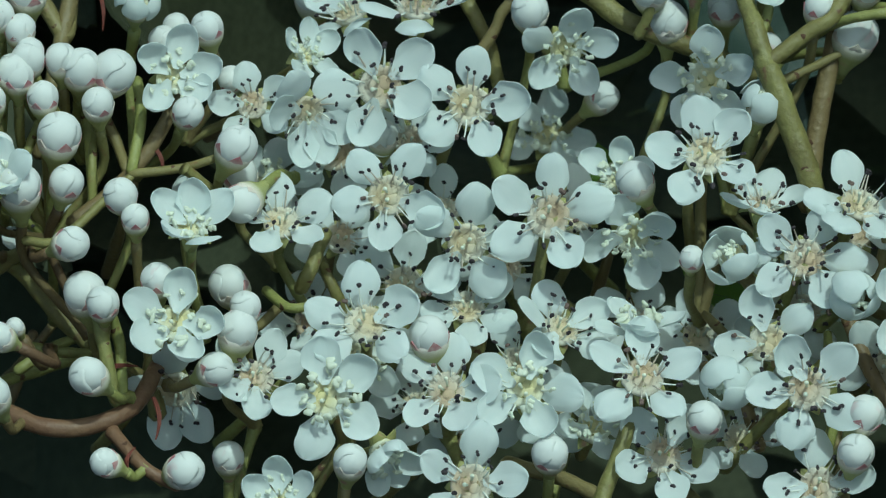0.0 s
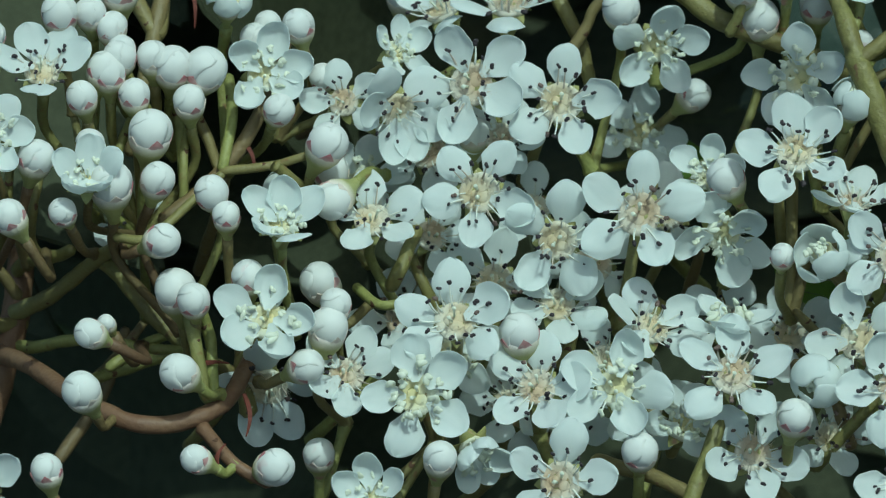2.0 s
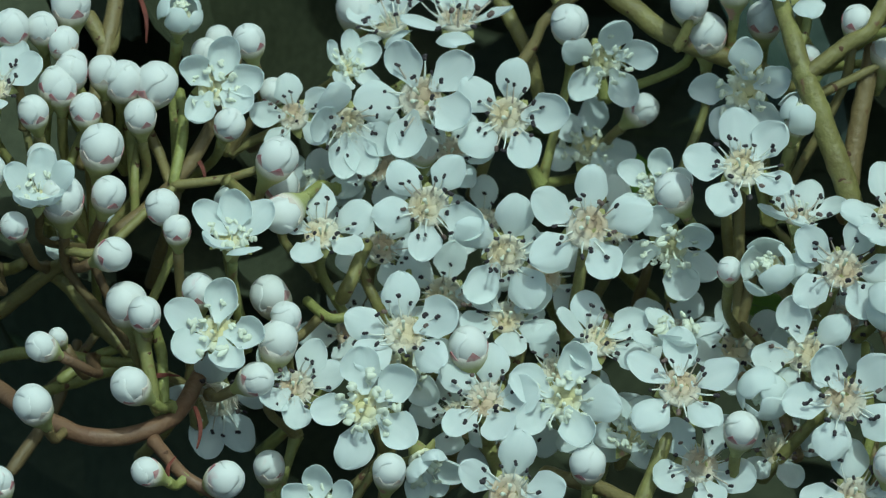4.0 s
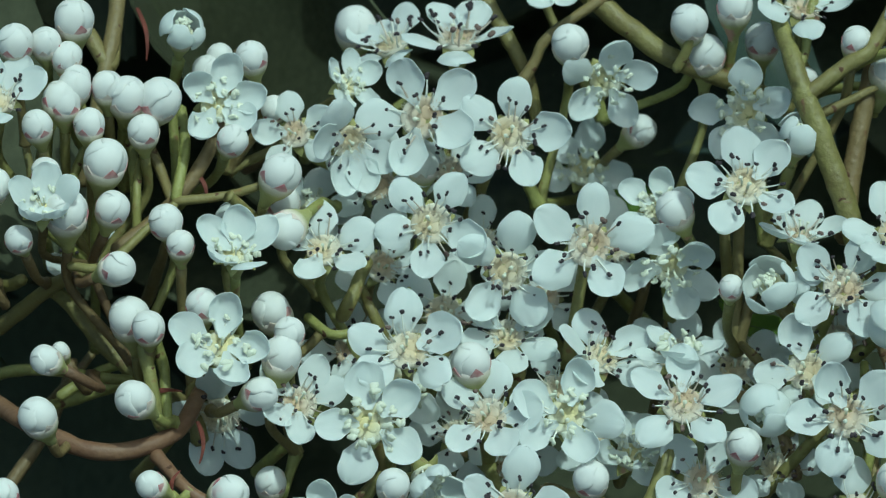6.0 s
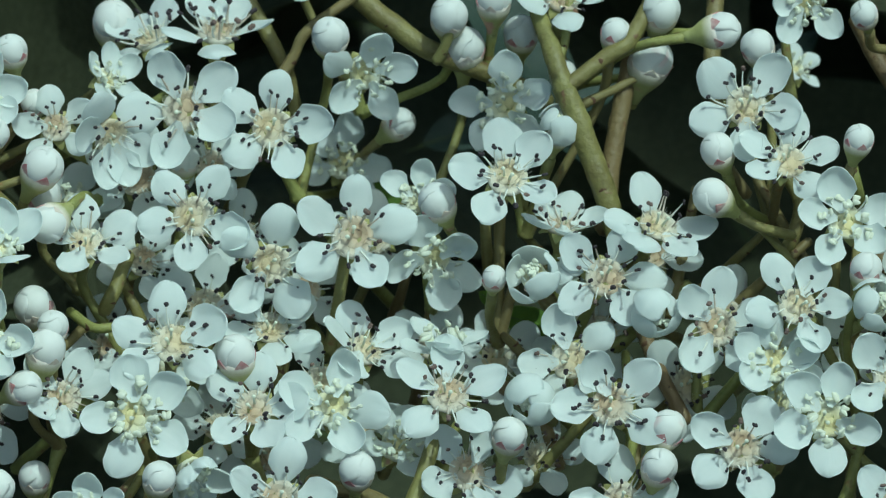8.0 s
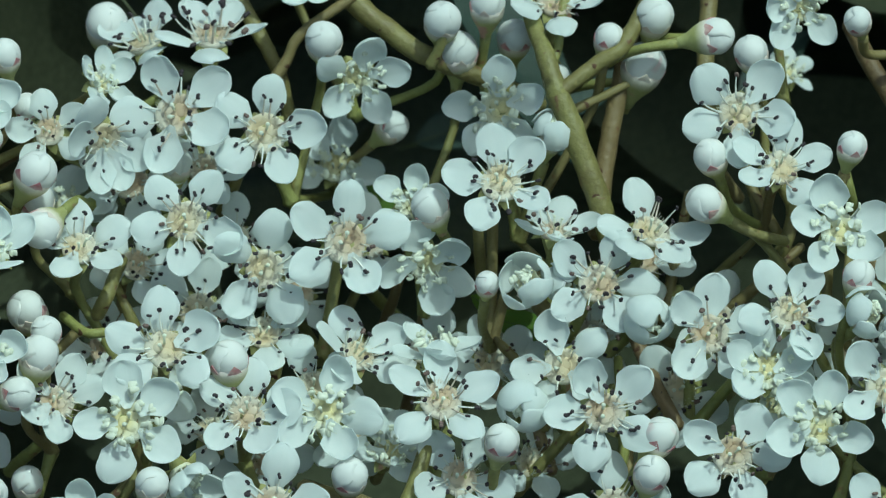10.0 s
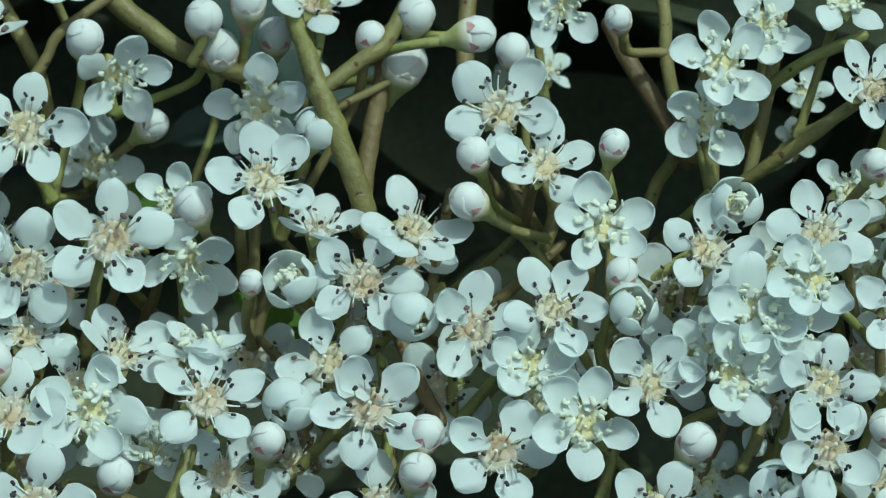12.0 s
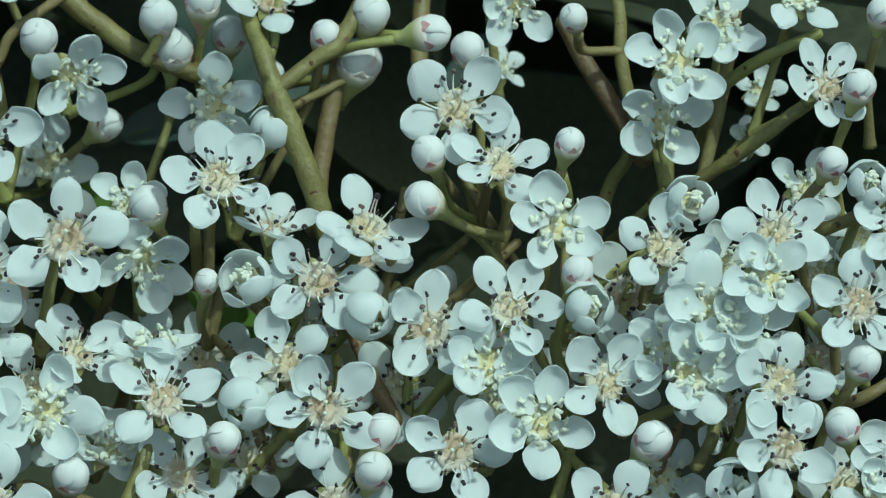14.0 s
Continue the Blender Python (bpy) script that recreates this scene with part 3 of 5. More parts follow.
def branch(name, mat, label, thick, points):
    """A branch of the flower head through points; thick: its radius at both ends."""
    line = smooth_line([Vector(p) * MM for p in points], 6)
    n = len(line)
    radii = [(thick[0] + (thick[1] - thick[0]) * k / (n - 1)) * MM for k in range(n)]
    line = [line[0] + (line[0] - line[1]).normalized() * radii[0] * 0.6] + line + [line[-1] + (line[-1] - line[-2]).normalized() * radii[-1] * 0.6]
    radii = [radii[0] * 0.5] + radii + [radii[-1] * 0.5]
    bm = bmesh.new()
    tube(bm, line, radii, 10, 0.16)
    ob = new(name)
    ob.empty_display_size = 0.002
    ob.matrix_basis = PLACE @ Matrix.Translation(line[0])
    tagged(ob, label, "stem", "branches of the flower heads")
    child("bark", mesh_of("bark", bm, mat), ob, Matrix.Translation(-line[0]))
    rng = random.Random(round(points[0][0] * 13 + points[0][2] * 7))
    for k in (n // 3,):
        ahead = (line[k + 1] - line[k]).normalized()
        out = (Vector((rng.uniform(-1, 1), -1, rng.uniform(-1, 1))))
        out = (out - ahead * out.dot(ahead)).normalized()
        child("bract_scar", SCAR, ob, axes(ahead, out.cross(ahead), out, line[k] - line[0] + out * radii[k] * 0.92) @ Matrix.Diagonal((rng.uniform(0.35, 0.7), rng.uniform(0.5, 1.0), rng.uniform(0.3, 0.6), 1)), "small dark brown scar")
    return ob


def scar_mesh():
    """A shrivelled brown scale where a bract fell."""
    rows = [[Vector((0.55 * u, 0.28 * v * (1 - u * u) + 0.01 * v, 0.1 * math.sin(3 * u) - 0.12 * v * v)) * MM for v in (-1, -0.4, 0.4, 1)] for u in (-0.6, -0.2, 0.2, 0.6, 0.98)]
    bm = bmesh.new()
    sheet(bm, rows, 0.1 * MM)
    return mesh_of("bract_scar", bm, DRY)


SCAR = scar_mesh()


def bract(x, y, z, long, rx, ry, rz):
    """A thin dry red bract, twisted along its length."""
    rows = []
    for i in range(9):
        u = i / 8
        a, w = 1.8 * u, 0.2 * (1 - u) ** 0.7 + 0.03
        rows.append([Vector((long * u, w * v * math.cos(a), w * v * math.sin(a) + 0.4 * math.sin(3 * u))) * MM for v in (-1, -0.3, 0.3, 1)])
    bm = bmesh.new()
    sheet(bm, rows, 0.09 * MM)
    ob = new("bract", mesh_of("bract", bm, BRACT))
    ob.matrix_basis = PLACE @ pose(x * MM, y * MM, z * MM, rx, ry, rz)
    return tagged(ob, "thin dry red bract hanging among the flower stalks", "bract")


def leaf_meshes(seed, mat):
    """A leathery leaf of 1 m length along x, to be scaled: its blade and its midrib."""
    rng = random.Random(seed)
    bend, fold = rng.uniform(-0.25, 0.05), rng.uniform(0.15, 0.4)
    rows, spine = [], []
    for i in range(17):
        u = i / 16
        w = 0.2 * math.sin(math.pi * u ** 0.85) ** 0.8 + 0.004
        row = []
        for j in range(9):
            v = j / 4 - 1
            edge = w * v * (1 + 0.03 * math.sin(50 * u) * abs(v))
            row.append(Vector((u, edge, bend * u * u + fold * abs(edge) * 0.6 + 0.012 * math.sin(26 * u + 2 * abs(v)) * abs(v))))
        rows.append(row)
        spine.append(Vector((u, 0, bend * u * u - 0.004)))
    bm = bmesh.new()
    sheet(bm, rows, 0.005)
    rib = bmesh.new()
    tube(rib, [Vector((-0.16, 0, 0)), *spine], [0.012] + [0.013 * (1 - k / 18) for k in range(17)], 6)
    return mesh_of("blade", bm, mat), mesh_of("midrib", rib, RIB)


LEAVES = [leaf_meshes(s, LEAF) for s in range(3)] + [leaf_meshes(7, YOUNG_LEAF), leaf_meshes(8, GREY_LEAF)]
LEAF_WORDS = ["dark green leathery leaf behind the flowers, or added unseen above them to cast shade"] * 3 + ["fresh bright green young leaf between the flower stalks", "blue-green glossy leaf behind the flower stalks"]


def leaf(x, y, z, size, rx, ry, rz, kind=0):
    root = thing("leaf", pose(x * MM, y * MM, z * MM, rx, ry, rz), LEAF_WORDS[kind], "leaf", "leaves of the shrub")
    blade, rib = LEAVES[kind]
    child("blade", blade, root, Matrix.Scale(size * MM, 4))
    child("midrib", rib, root, Matrix.Scale(size * MM, 4), "paler midrib")
    return root


# ---- ground ----
def build_ground():
    bm = bmesh.new()
    n = 24
    rows = [[bm.verts.new((math.copysign(abs(a) ** 3, a) * 900, math.copysign(abs(b) ** 3, b) * 900, 0.02 * noise.noise(Vector((a * 40, b * 40, 0)))))
             for a in (2 * i / n - 1 for i in range(n + 1))] for b in (2 * j / n - 1 for j in range(n + 1))]
    for a, b in zip(rows, rows[1:]):
        for i in range(n):
            bm.faces.new((a[i], a[i + 1], b[i + 1], b[i]))
    tagged(new("ground", mesh_of("ground", bm, SOIL)), "dark bare soil with leaf litter under the shrub", "ground", kind="structure")


build_ground()


# Joints of the branches
joint(-28.1, 8.5, 0.7)
joint(-22.2, 11.4, 5.3)
joint(-25.9, 10.9, 6.5)
joint(-18.6, 12.9, 7.8)
joint(-20.7, 7, -9.4)
joint(-25.2, 7, -6.2)
joint(-17.1, 8.7, -6.2)
joint(-11.9, 11.1, -1.2)
joint(-8.6, 9.9, -6.2)
joint(-13.4, 7.2, -12.6)
joint(-5.3, 12, -0.4)
joint(-2, 9.5, -8.6)
joint(2.1, 12.6, 0.9)
joint(4.2, 14.1, 5.5)
joint(-2, 14.4, 6.7)
joint(6.2, 10.3, -6.1)
joint(13.6, 10.9, -2.8)
joint(9.4, 8.1, -12.6)
joint(13.8, 7.5, -13.3)
joint(20.7, 11.7, 2.7)
joint(18.4, 9.5, -5.2)
joint(23.7, 8.6, -5.2)
joint(21.9, 7.1, -10.9)
joint(27.9, 5.7, -11.6)
joint(27.4, 8.7, -2.7)
joint(0.4, 8, -13.4)
joint(-6.9, 7.5, -13.8)
joint(12.9, 12.7, 2.6)
joint(-7.8, 14, 6.7)
joint(-4.5, 16.6, 13.9)
joint(-11.2, 15.4, 12.2)
joint(8.9, 16, 11.9)
joint(-40.1, 12.7, -3.6)
joint(-36.9, 13.4, -1.5)
joint(-37.3, 6.9, 6.2)
joint(-32.5, 15.1, 0.1)
joint(-33.1, 8.9, 9.5)
joint(-38.6, 8.1, -18.2)
joint(-28.3, 14.6, -5.3)
joint(-31.7, 7.6, 4.2)
joint(38.3, 7.7, 3.3)
joint(42.1, 4.2, -3.3)
joint(43.3, 2, -9)
joint(47.1, 0.3, -9.8)
joint(52.2, -2.4, -11.4)
joint(54.1, -3, -13.8)
joint(62.1, -3, -9.1)
joint(62.9, -3, -14)
joint(55, -1.6, -5)
joint(60.4, -3, -5)
joint(51.3, 3.6, 6.1)
joint(57.3, 2, 9.7)
joint(59.9, 0.8, 10.1)
joint(42.7, 10.2, 15.9)
joint(35.3, 11.7, 13)
joint(37.5, 2.3, -14.2)
joint(48.7, 1.7, -3.3)
joint(32.2, 4.7, -11.4)
joint(62.7, -2.7, 2.2)
joint(65.4, -0.6, 8.8)
joint(29, 14.3, 16.1)
joint(24.7, 14.6, 14)
joint(56.1, 5.3, 18.2)
joint(40.1, 10, 12.6)
joint(42, -0.1, -17)
joint(49.5, -3, -18.6)
joint(58.7, -3, -18.3)

# Branches
branch("branch", STEM, "green and brown branch of the flower head", (0.89, 0.85), [(27.2, 5.5, 0.5), (25.9, 5.4, 5.2), (25.0, 5.4, 7.6), (24.1, 5.5, 10.2), (22.8, 5.8, 13.3)])
branch("branch", STEM, "green and brown branch of the flower head", (0.78, 0.53), [(22.9, 5.6, 12.9), (22.1, 6.8, 16), (21.4, 8.7, 18.6), (20.6, 10.3, 22.8)])
branch("branch", STEM, "green and brown branch of the flower head", (0.53, 0.65), [(22.9, 5.6, 13.1), (25.8, 5.8, 15.3), (27.6, 5.8, 16.6), (30.3, 6.5, 20.9)])
branch("branch", PEDICEL, "olive green flower stalk with brown flecks", (0.41, 0.33), [(22.2, 7.2, 14.4), (23.1, 7.7, 16.5), (23.6, 8.5, 19.4), (24.3, 9.1, 21.5)])
branch("branch", STEM, "green and brown branch of the flower head", (0.73, 0.69), [(26, 7.8, 3), (26.7, 8.4, 8.3), (27.7, 8.7, 13.3), (28.6, 9, 17.8)])
branch("branch", PEDICEL, "olive green flower stalk with brown flecks", (0.37, 0.28), [(23.8, 8.1, 11.8), (26.4, 7.9, 13), (28.4, 7.8, 14)])
branch("branch", STEM, "green and brown branch of the flower head", (0.82, 0.70), [(7.4, 13, 21.3), (10.3, 12.1, 18.7), (13.7, 10.9, 16.2), (19, 11.6, 14.2), (22.3, 11.6, 12.6)])
branch("branch", PEDICEL, "olive green flower stalk with brown flecks", (0.45, 0.37), [(2, 12.6, 13.3), (3.7, 12.4, 15.8), (4.9, 12, 17.9), (10.3, 12, 21.6)])
branch("branch", STEM, "green and brown branch of the flower head", (0.58, 0.50), [(-0.4, 16.3, 21.9), (1.7, 15.1, 18.1), (3.4, 15.1, 14.7), (4.3, 15.7, 10.6)])
branch("branch", PEDICEL, "olive green flower stalk with brown flecks", (0.41, 0.37), [(14, 9.6, 15.3), (14.6, 8.9, 16.5), (14.9, 8.3, 17.7)])
branch("branch", STEM, "green and brown branch of the flower head", (0.54, 0.50), [(-26.3, 5.3, 1.8), (-22.4, 6.3, 5.1), (-19.9, 7, 8.8), (-18.5, 10.5, 12.7), (-17.8, 12.9, 16.5)])
branch("branch", PEDICEL, "olive green flower stalk with brown flecks", (0.36, 0.32), [(-29.4, 3.1, 0.6), (-27, 2.8, 0.6), (-23.9, 4.4, 3.4), (-21.7, 5.6, 5.5)])
branch("branch", PEDICEL, "olive green flower stalk with brown flecks", (0.40, 0.36), [(-25.6, 7.4, 10.8), (-25.2, 6.6, 7.9), (-24.9, 6.3, 3.9)])
branch("branch", STEM, "green and brown branch of the flower head", (0.61, 0.57), [(-26.8, 14.7, 22), (-27.1, 12.2, 17.6), (-27.8, 10.8, 13.8), (-29, 9.2, 6.8)])
branch("branch", PEDICEL, "olive green flower stalk with brown flecks", (0.45, 0.36), [(-24.5, 7.4, 10), (-23.5, 8, 8), (-22.4, 6.4, 5.5)])
branch("branch", PEDICEL, "olive green flower stalk with brown flecks", (0.40, 0.40), [(-21.9, 8.7, 12.1), (-21.5, 6.8, 9.2), (-22.1, 5.5, 5.5)])
branch("branch", PEDICEL, "olive green flower stalk with brown flecks", (0.36, 0.28), [(-22.1, 5.4, 5.3), (-18.7, 5.2, 5.7), (-16.5, 4.8, 6.3), (-15.4, 5.1, 6.8)])
branch("branch", RED_STEM, "reddish brown branch of the flower head", (0.69, 0.61), [(-39.4, 14.6, -7.8), (-36.2, 9, -8.6), (-32.5, 2.8, -10.4), (-29.1, 0.2, -11.9), (-26.7, -0.3, -12.5), (-24, 0.4, -12.1), (-21.5, 2.4, -10.8), (-20.2, 5.5, -8.2)])
branch("branch", RED_STEM, "reddish brown branch of the flower head", (0.51, 0.43), [(-23.1, 0.5, -12.7), (-21.9, -0.7, -13.9), (-20.5, -1.8, -15.2), (-18.3, -1.8, -16.4)])
branch("branch", PEDICEL, "olive green flower stalk with brown flecks", (0.52, 0.44), [(-24.1, 1.7, -5), (-23.6, 1.2, -7), (-23, 1.3, -10.2), (-22.5, 2.1, -11)])
branch("branch", PEDICEL, "olive green flower stalk with brown flecks", (0.44, 0.40), [(-23.3, 2, -4.6), (-22.7, 2.5, -6.6), (-22.4, 1.3, -10.6)])
branch("branch", STEM, "green and brown branch of the flower head", (0.65, 0.57), [(-20.3, 6.3, -11.8), (-20.7, 6.4, -8.2), (-18.3, 7.5, -6.2)])
branch("branch", PEDICEL, "olive green flower stalk with brown flecks", (0.41, 0.37), [(-30.4, 7.9, -8.7), (-28.1, 9, -7.1), (-25.7, 9.9, -6.2)])
branch("branch", PEDICEL, "olive green flower stalk with brown flecks", (0.37, 0.32), [(-12.6, 6.4, -2.9), (-11, 4.3, -4.1), (-9.4, 4.4, -4.1), (-7.8, 7.5, -4.5)])
branch("branch", RED_STEM, "reddish brown branch of the flower head", (0.99, 1.15), [(-37.3, 20.3, 4.3), (-37.9, 17.8, -0.3), (-38.1, 16.5, -4.5), (-39, 15.1, -8.6), (-40.3, 14.6, -13.6), (-41.5, 13.7, -19.3)])
branch("branch", STEM, "green and brown branch of the flower head", (0.58, 0.58), [(-42.9, 14.9, -6.1), (-40.3, 14, -5.9), (-37.6, 16.1, -5.7)])
branch("branch", PEDICEL, "olive green flower stalk with brown flecks", (0.66, 0.46), [(-38.2, 15.6, -4.9), (-36.6, 14.2, -4.3), (-35.1, 12.6, -3.6), (-33, 10, -2.2), (-31.5, 8, -1.1), (-29.8, 6, -0.2), (-28, 4, -0.1)])
branch("branch", STEM, "green and brown branch of the flower head", (0.55, 0.45), [(-38, 15.8, -1.8), (-37.1, 14, -1.1), (-35.8, 11.5, -0.9), (-34.3, 9.6, -0.7), (-33.2, 8.6, -0.3)])
branch("branch", STEM, "green and brown branch of the flower head", (0.56, 0.6), [(-31.4, 8.2, -0.8), (-30.1, 9, -1.8), (-27.6, 9.4, -4.8), (-24.9, 9.6, -7.4)])
branch("branch", PEDICEL, "olive green flower stalk with brown flecks", (0.5, 0.4), [(-40, 16.6, -6.8), (-38.4, 15.6, -7.2), (-36.5, 14, -7.4), (-34.1, 12, -6.9), (-31.2, 10, -6.8), (-28.1, 9, -7.3), (-25.4, 9.2, -7.5)])
branch("branch", PEDICEL, "olive green flower stalk with brown flecks", (0.42, 0.58), [(-32.5, 14.9, -9.8), (-29.8, 17, -8.9), (-26.9, 17.1, -7.8)])
branch("branch", STEM, "green and brown branch of the flower head", (0.45, 0.45), [(-41.5, 10.8, -0.3), (-39.1, 11.4, -1.5), (-37.6, 12.7, -3.6)])
branch("branch", PEDICEL, "olive green flower stalk with brown flecks", (0.36, 0.36), [(-34.9, 4, 5.3), (-35.4, 3.9, 2.5), (-35.9, 7.2, 0.4), (-35.6, 10.8, -0.9)])
branch("branch", PEDICEL, "olive green flower stalk with brown flecks", (0.32, 0.36), [(-28.7, 6, 9), (-29.4, 5.2, 6.9), (-30.1, 5.5, 5.3)])
branch("branch", PEDICEL, "olive green flower stalk with brown flecks", (0.32, 0.36), [(-24.9, 6.7, 8.2), (-24.9, 5.8, 5.4), (-24.9, 6.1, 2.9)])
branch("branch", STEM, "green and brown branch of the flower head", (0.58, 0.49), [(-28.9, 11.8, 17.8), (-27.2, 11.4, 15.3), (-27, 13.7, 19.1)])
# This branch's shade is put into its colour too.
branch("branch", SHADED_PEDICEL, "brown branch of the flower head with its shade put into the colour", (0.66, 0.72), [(44.9, 9.2, 18.5), (46.4, 7.9, 15.1), (48.6, 6.8, 11.3), (50.3, 6.4, 8.0)])
branch("branch", PEDICEL, "olive green flower stalk with brown flecks", (0.46, 0.52), [(47.7, 5.6, 22), (48.3, 5.3, 18.6), (48.3, 5.2, 15.8), (49.0, 5.3, 12.4), (50.5, 5.7, 8.3)])
branch("branch", STEM, "green and brown branch of the flower head", (0.51, 0.51), [(53, 1, 6.4), (55.9, -1.7, 8.6), (58.8, -3.3, 10.9), (62.5, -2.2, 13.2)])
branch("branch", PEDICEL, "olive green flower stalk with brown flecks", (0.47, 0.43), [(54.8, 2.3, 13), (56.8, -0.1, 14.7), (58.7, -0.7, 15.7), (61.4, -1.7, 16.9)])
branch("branch", STEM, "green and brown branch of the flower head", (0.70, 0.62), [(35.5, 14.8, 22.9), (35.1, 13.8, 19.5), (34.7, 12.5, 15.2), (35.1, 12.5, 12.3)])
branch("branch", PEDICEL, "olive green flower stalk with brown flecks", (0.32, 0.36), [(29.8, 7.5, 17.3), (31.4, 6.1, 17.2), (33.2, 5.6, 17.2)])
branch("branch", PEDICEL, "olive green flower stalk with brown flecks", (0.36, 0.40), [(33.9, 2.3, 4.3), (36.4, 2.1, 3), (39, 3.1, 2.4)])
branch("branch", STEM, "green and brown branch of the flower head", (0.53, 0.49), [(47, 9.1, 2.1), (48.3, 8.9, 6.3), (49.4, 8.1, 8.3), (50.2, 7.9, 11.6)])
branch("branch", STEM, "green and brown branch of the flower head", (0.56, 0.48), [(38.3, 5.7, 0.4), (39.4, 5, 2.5), (40, 5.6, 4.9), (38.8, 5.8, 7.4)])
branch("branch", STEM, "green and brown branch of the flower head", (0.50, 0.47), [(60.2, -5.7, 2.6), (62.6, -7.3, 3.7), (66.5, -5.6, 5.8)])
branch("branch", STEM, "green and brown branch of the flower head", (0.56, 0.48), [(56.7, 4.3, 18.9), (56.1, 3.6, 16), (55.2, 3.6, 11.4), (53.8, 3.5, 6.1)])
branch("branch", STEM, "green and brown branch of the flower head", (0.46, 0.46), [(61.6, -6, -9.8), (63.4, -7, -9), (65.9, -7, -7.5)])
branch("branch", STEM, "green and brown branch of the flower head", (0.43, 0.43), [(46.3, -3, -11.7), (47.7, -4.2, -10.7), (50.2, -4, -9.8)])
branch("branch", STEM, "green and brown branch of the flower head", (0.47, 0.47), [(51, -5.7, -14.1), (52.2, -5.6, -12.1), (53, -4.2, -9.8)])
branch("branch", STEM, "green and brown branch of the flower head", (0.52, 0.48), [(18.7, 8.4, -8.4), (21.1, 7.4, -10.5), (22.5, 6, -14.1)])
branch("branch", STEM, "green and brown branch of the flower head", (0.61, 0.53), [(10.2, -0.6, -20.5), (11.2, 0, -17), (12.5, 0.8, -13.6), (13.6, 2.2, -10.4)])
branch("branch", STEM, "green and brown branch of the flower head", (0.56, 0.52), [(4.4, 4, -15.1), (6.1, 3, -15.5), (8.5, 1.8, -16.1), (11.1, 0.2, -17.3)])
branch("branch", STEM, "green and brown branch of the flower head", (0.56, 0.56), [(27.9, 6.5, -2.7), (29.7, 4.6, -7.6), (31.2, 3.2, -10.8)])
branch("branch", STEM, "green and brown branch of the flower head", (0.53, 0.49), [(-10.2, 7.7, -2.9), (-9.4, 7.3, -1.3), (-8.4, 9.2, 1.2)])
branch("branch", STEM, "green and brown branch of the flower head", (0.49, 0.49), [(2, 6.6, -8.5), (2.7, 6.4, -6.1), (2, 7.4, -2.8)])
branch("branch", STEM, "green and brown branch of the flower head", (0.48, 0.44), [(45.4, 3.6, 1.6), (45.9, 2.3, -1.7), (44.5, 1.8, -4.9)])
branch("branch", STEM, "green and brown branch of the flower head", (0.30, 0.51), [(-22.3, 13.4, 5.3), (-23.4, 14, 1.7), (-25, 20.5, -1.8)])
branch("branch", STEM, "green and brown branch of the flower head", (0.29, 0.50), [(-20.8, 9, -9.5), (-22.7, 9.8, -12), (-25.4, 16.3, -14.7)])
branch("branch", STEM, "green and brown branch of the flower head", (0.29, 0.50), [(-25.3, 9, -6.2), (-22.6, 10.6, -9.4), (-19.5, 18.2, -12.8)])
branch("branch", STEM, "green and brown branch of the flower head", (0.30, 0.51), [(-11.9, 13.1, -1.2), (-8.9, 14.3, -4.6), (-5.1, 21.5, -8)])
branch("branch", PEDICEL, "olive green flower stalk with brown flecks", (0.29, 0.50), [(-8.6, 11.9, -6.2), (-12.1, 12.2, -10.2), (-16.6, 18.2, -14.4)])
branch("branch", STEM, "green and brown branch of the flower head", (0.30, 0.51), [(-2, 11.5, -8.6), (-2.2, 12.2, -12.5), (-2.3, 18.9, -16.7)])
branch("branch", STEM, "green and brown branch of the flower head", (0.30, 0.51), [(2.2, 14.6, 1), (5.7, 15.6, -2), (10.4, 22.4, -5.1)])
branch("branch", PEDICEL, "olive green flower stalk with brown flecks", (0.30, 0.51), [(4.3, 16.1, 5.6), (8, 16.6, 1.2), (12.8, 22.8, -3.2)])
branch("branch", PEDICEL, "olive green flower stalk with brown flecks", (0.30, 0.51), [(13.7, 12.9, -2.7), (13.3, 13.7, -6.4), (13.1, 20.5, -10.2)])
branch("branch", PEDICEL, "olive green flower stalk with brown flecks", (0.29, 0.50), [(9.5, 10.1, -12.6), (8.6, 11.2, -15.5), (7.9, 18.2, -18.7)])
branch("branch", STEM, "green and brown branch of the flower head", (0.29, 0.50), [(13.9, 9.4, -13.4), (17.3, 9.8, -17.2), (21.9, 15.8, -21.3)])
branch("branch", PEDICEL, "olive green flower stalk with brown flecks", (0.30, 0.51), [(20.9, 13.7, 2.7), (24.9, 13.7, -1.1), (30.6, 19.2, -4.9)])
branch("branch", PEDICEL, "olive green flower stalk with brown flecks", (0.29, 0.50), [(18.6, 11.5, -5.2), (22.4, 11.4, -9.6), (27.7, 16.9, -14.3)])
branch("branch", PEDICEL, "olive green flower stalk with brown flecks", (0.29, 0.51), [(23.9, 10.6, -5.2), (21.6, 11.6, -9.4), (19.4, 18.6, -13.9)])
branch("branch", STEM, "green and brown branch of the flower head", (0.29, 0.50), [(27.6, 10.6, -2.7), (31.7, 11, -4.8), (37.4, 16.7, -6.9)])
branch("branch", STEM, "green and brown branch of the flower head", (0.29, 0.50), [(0.5, 10, -13.5), (-2.3, 11.1, -16.2), (-5.7, 17.9, -19.2)])
branch("branch", PEDICEL, "olive green flower stalk with brown flecks", (0.29, 0.50), [(-6.9, 9.5, -13.9), (-10.6, 10, -17.5), (-15.2, 16.1, -21.5)])
branch("branch", STEM, "green and brown branch of the flower head", (0.30, 0.51), [(13, 14.7, 2.7), (11.7, 15.4, -1.8), (10.4, 22, -6.2)])
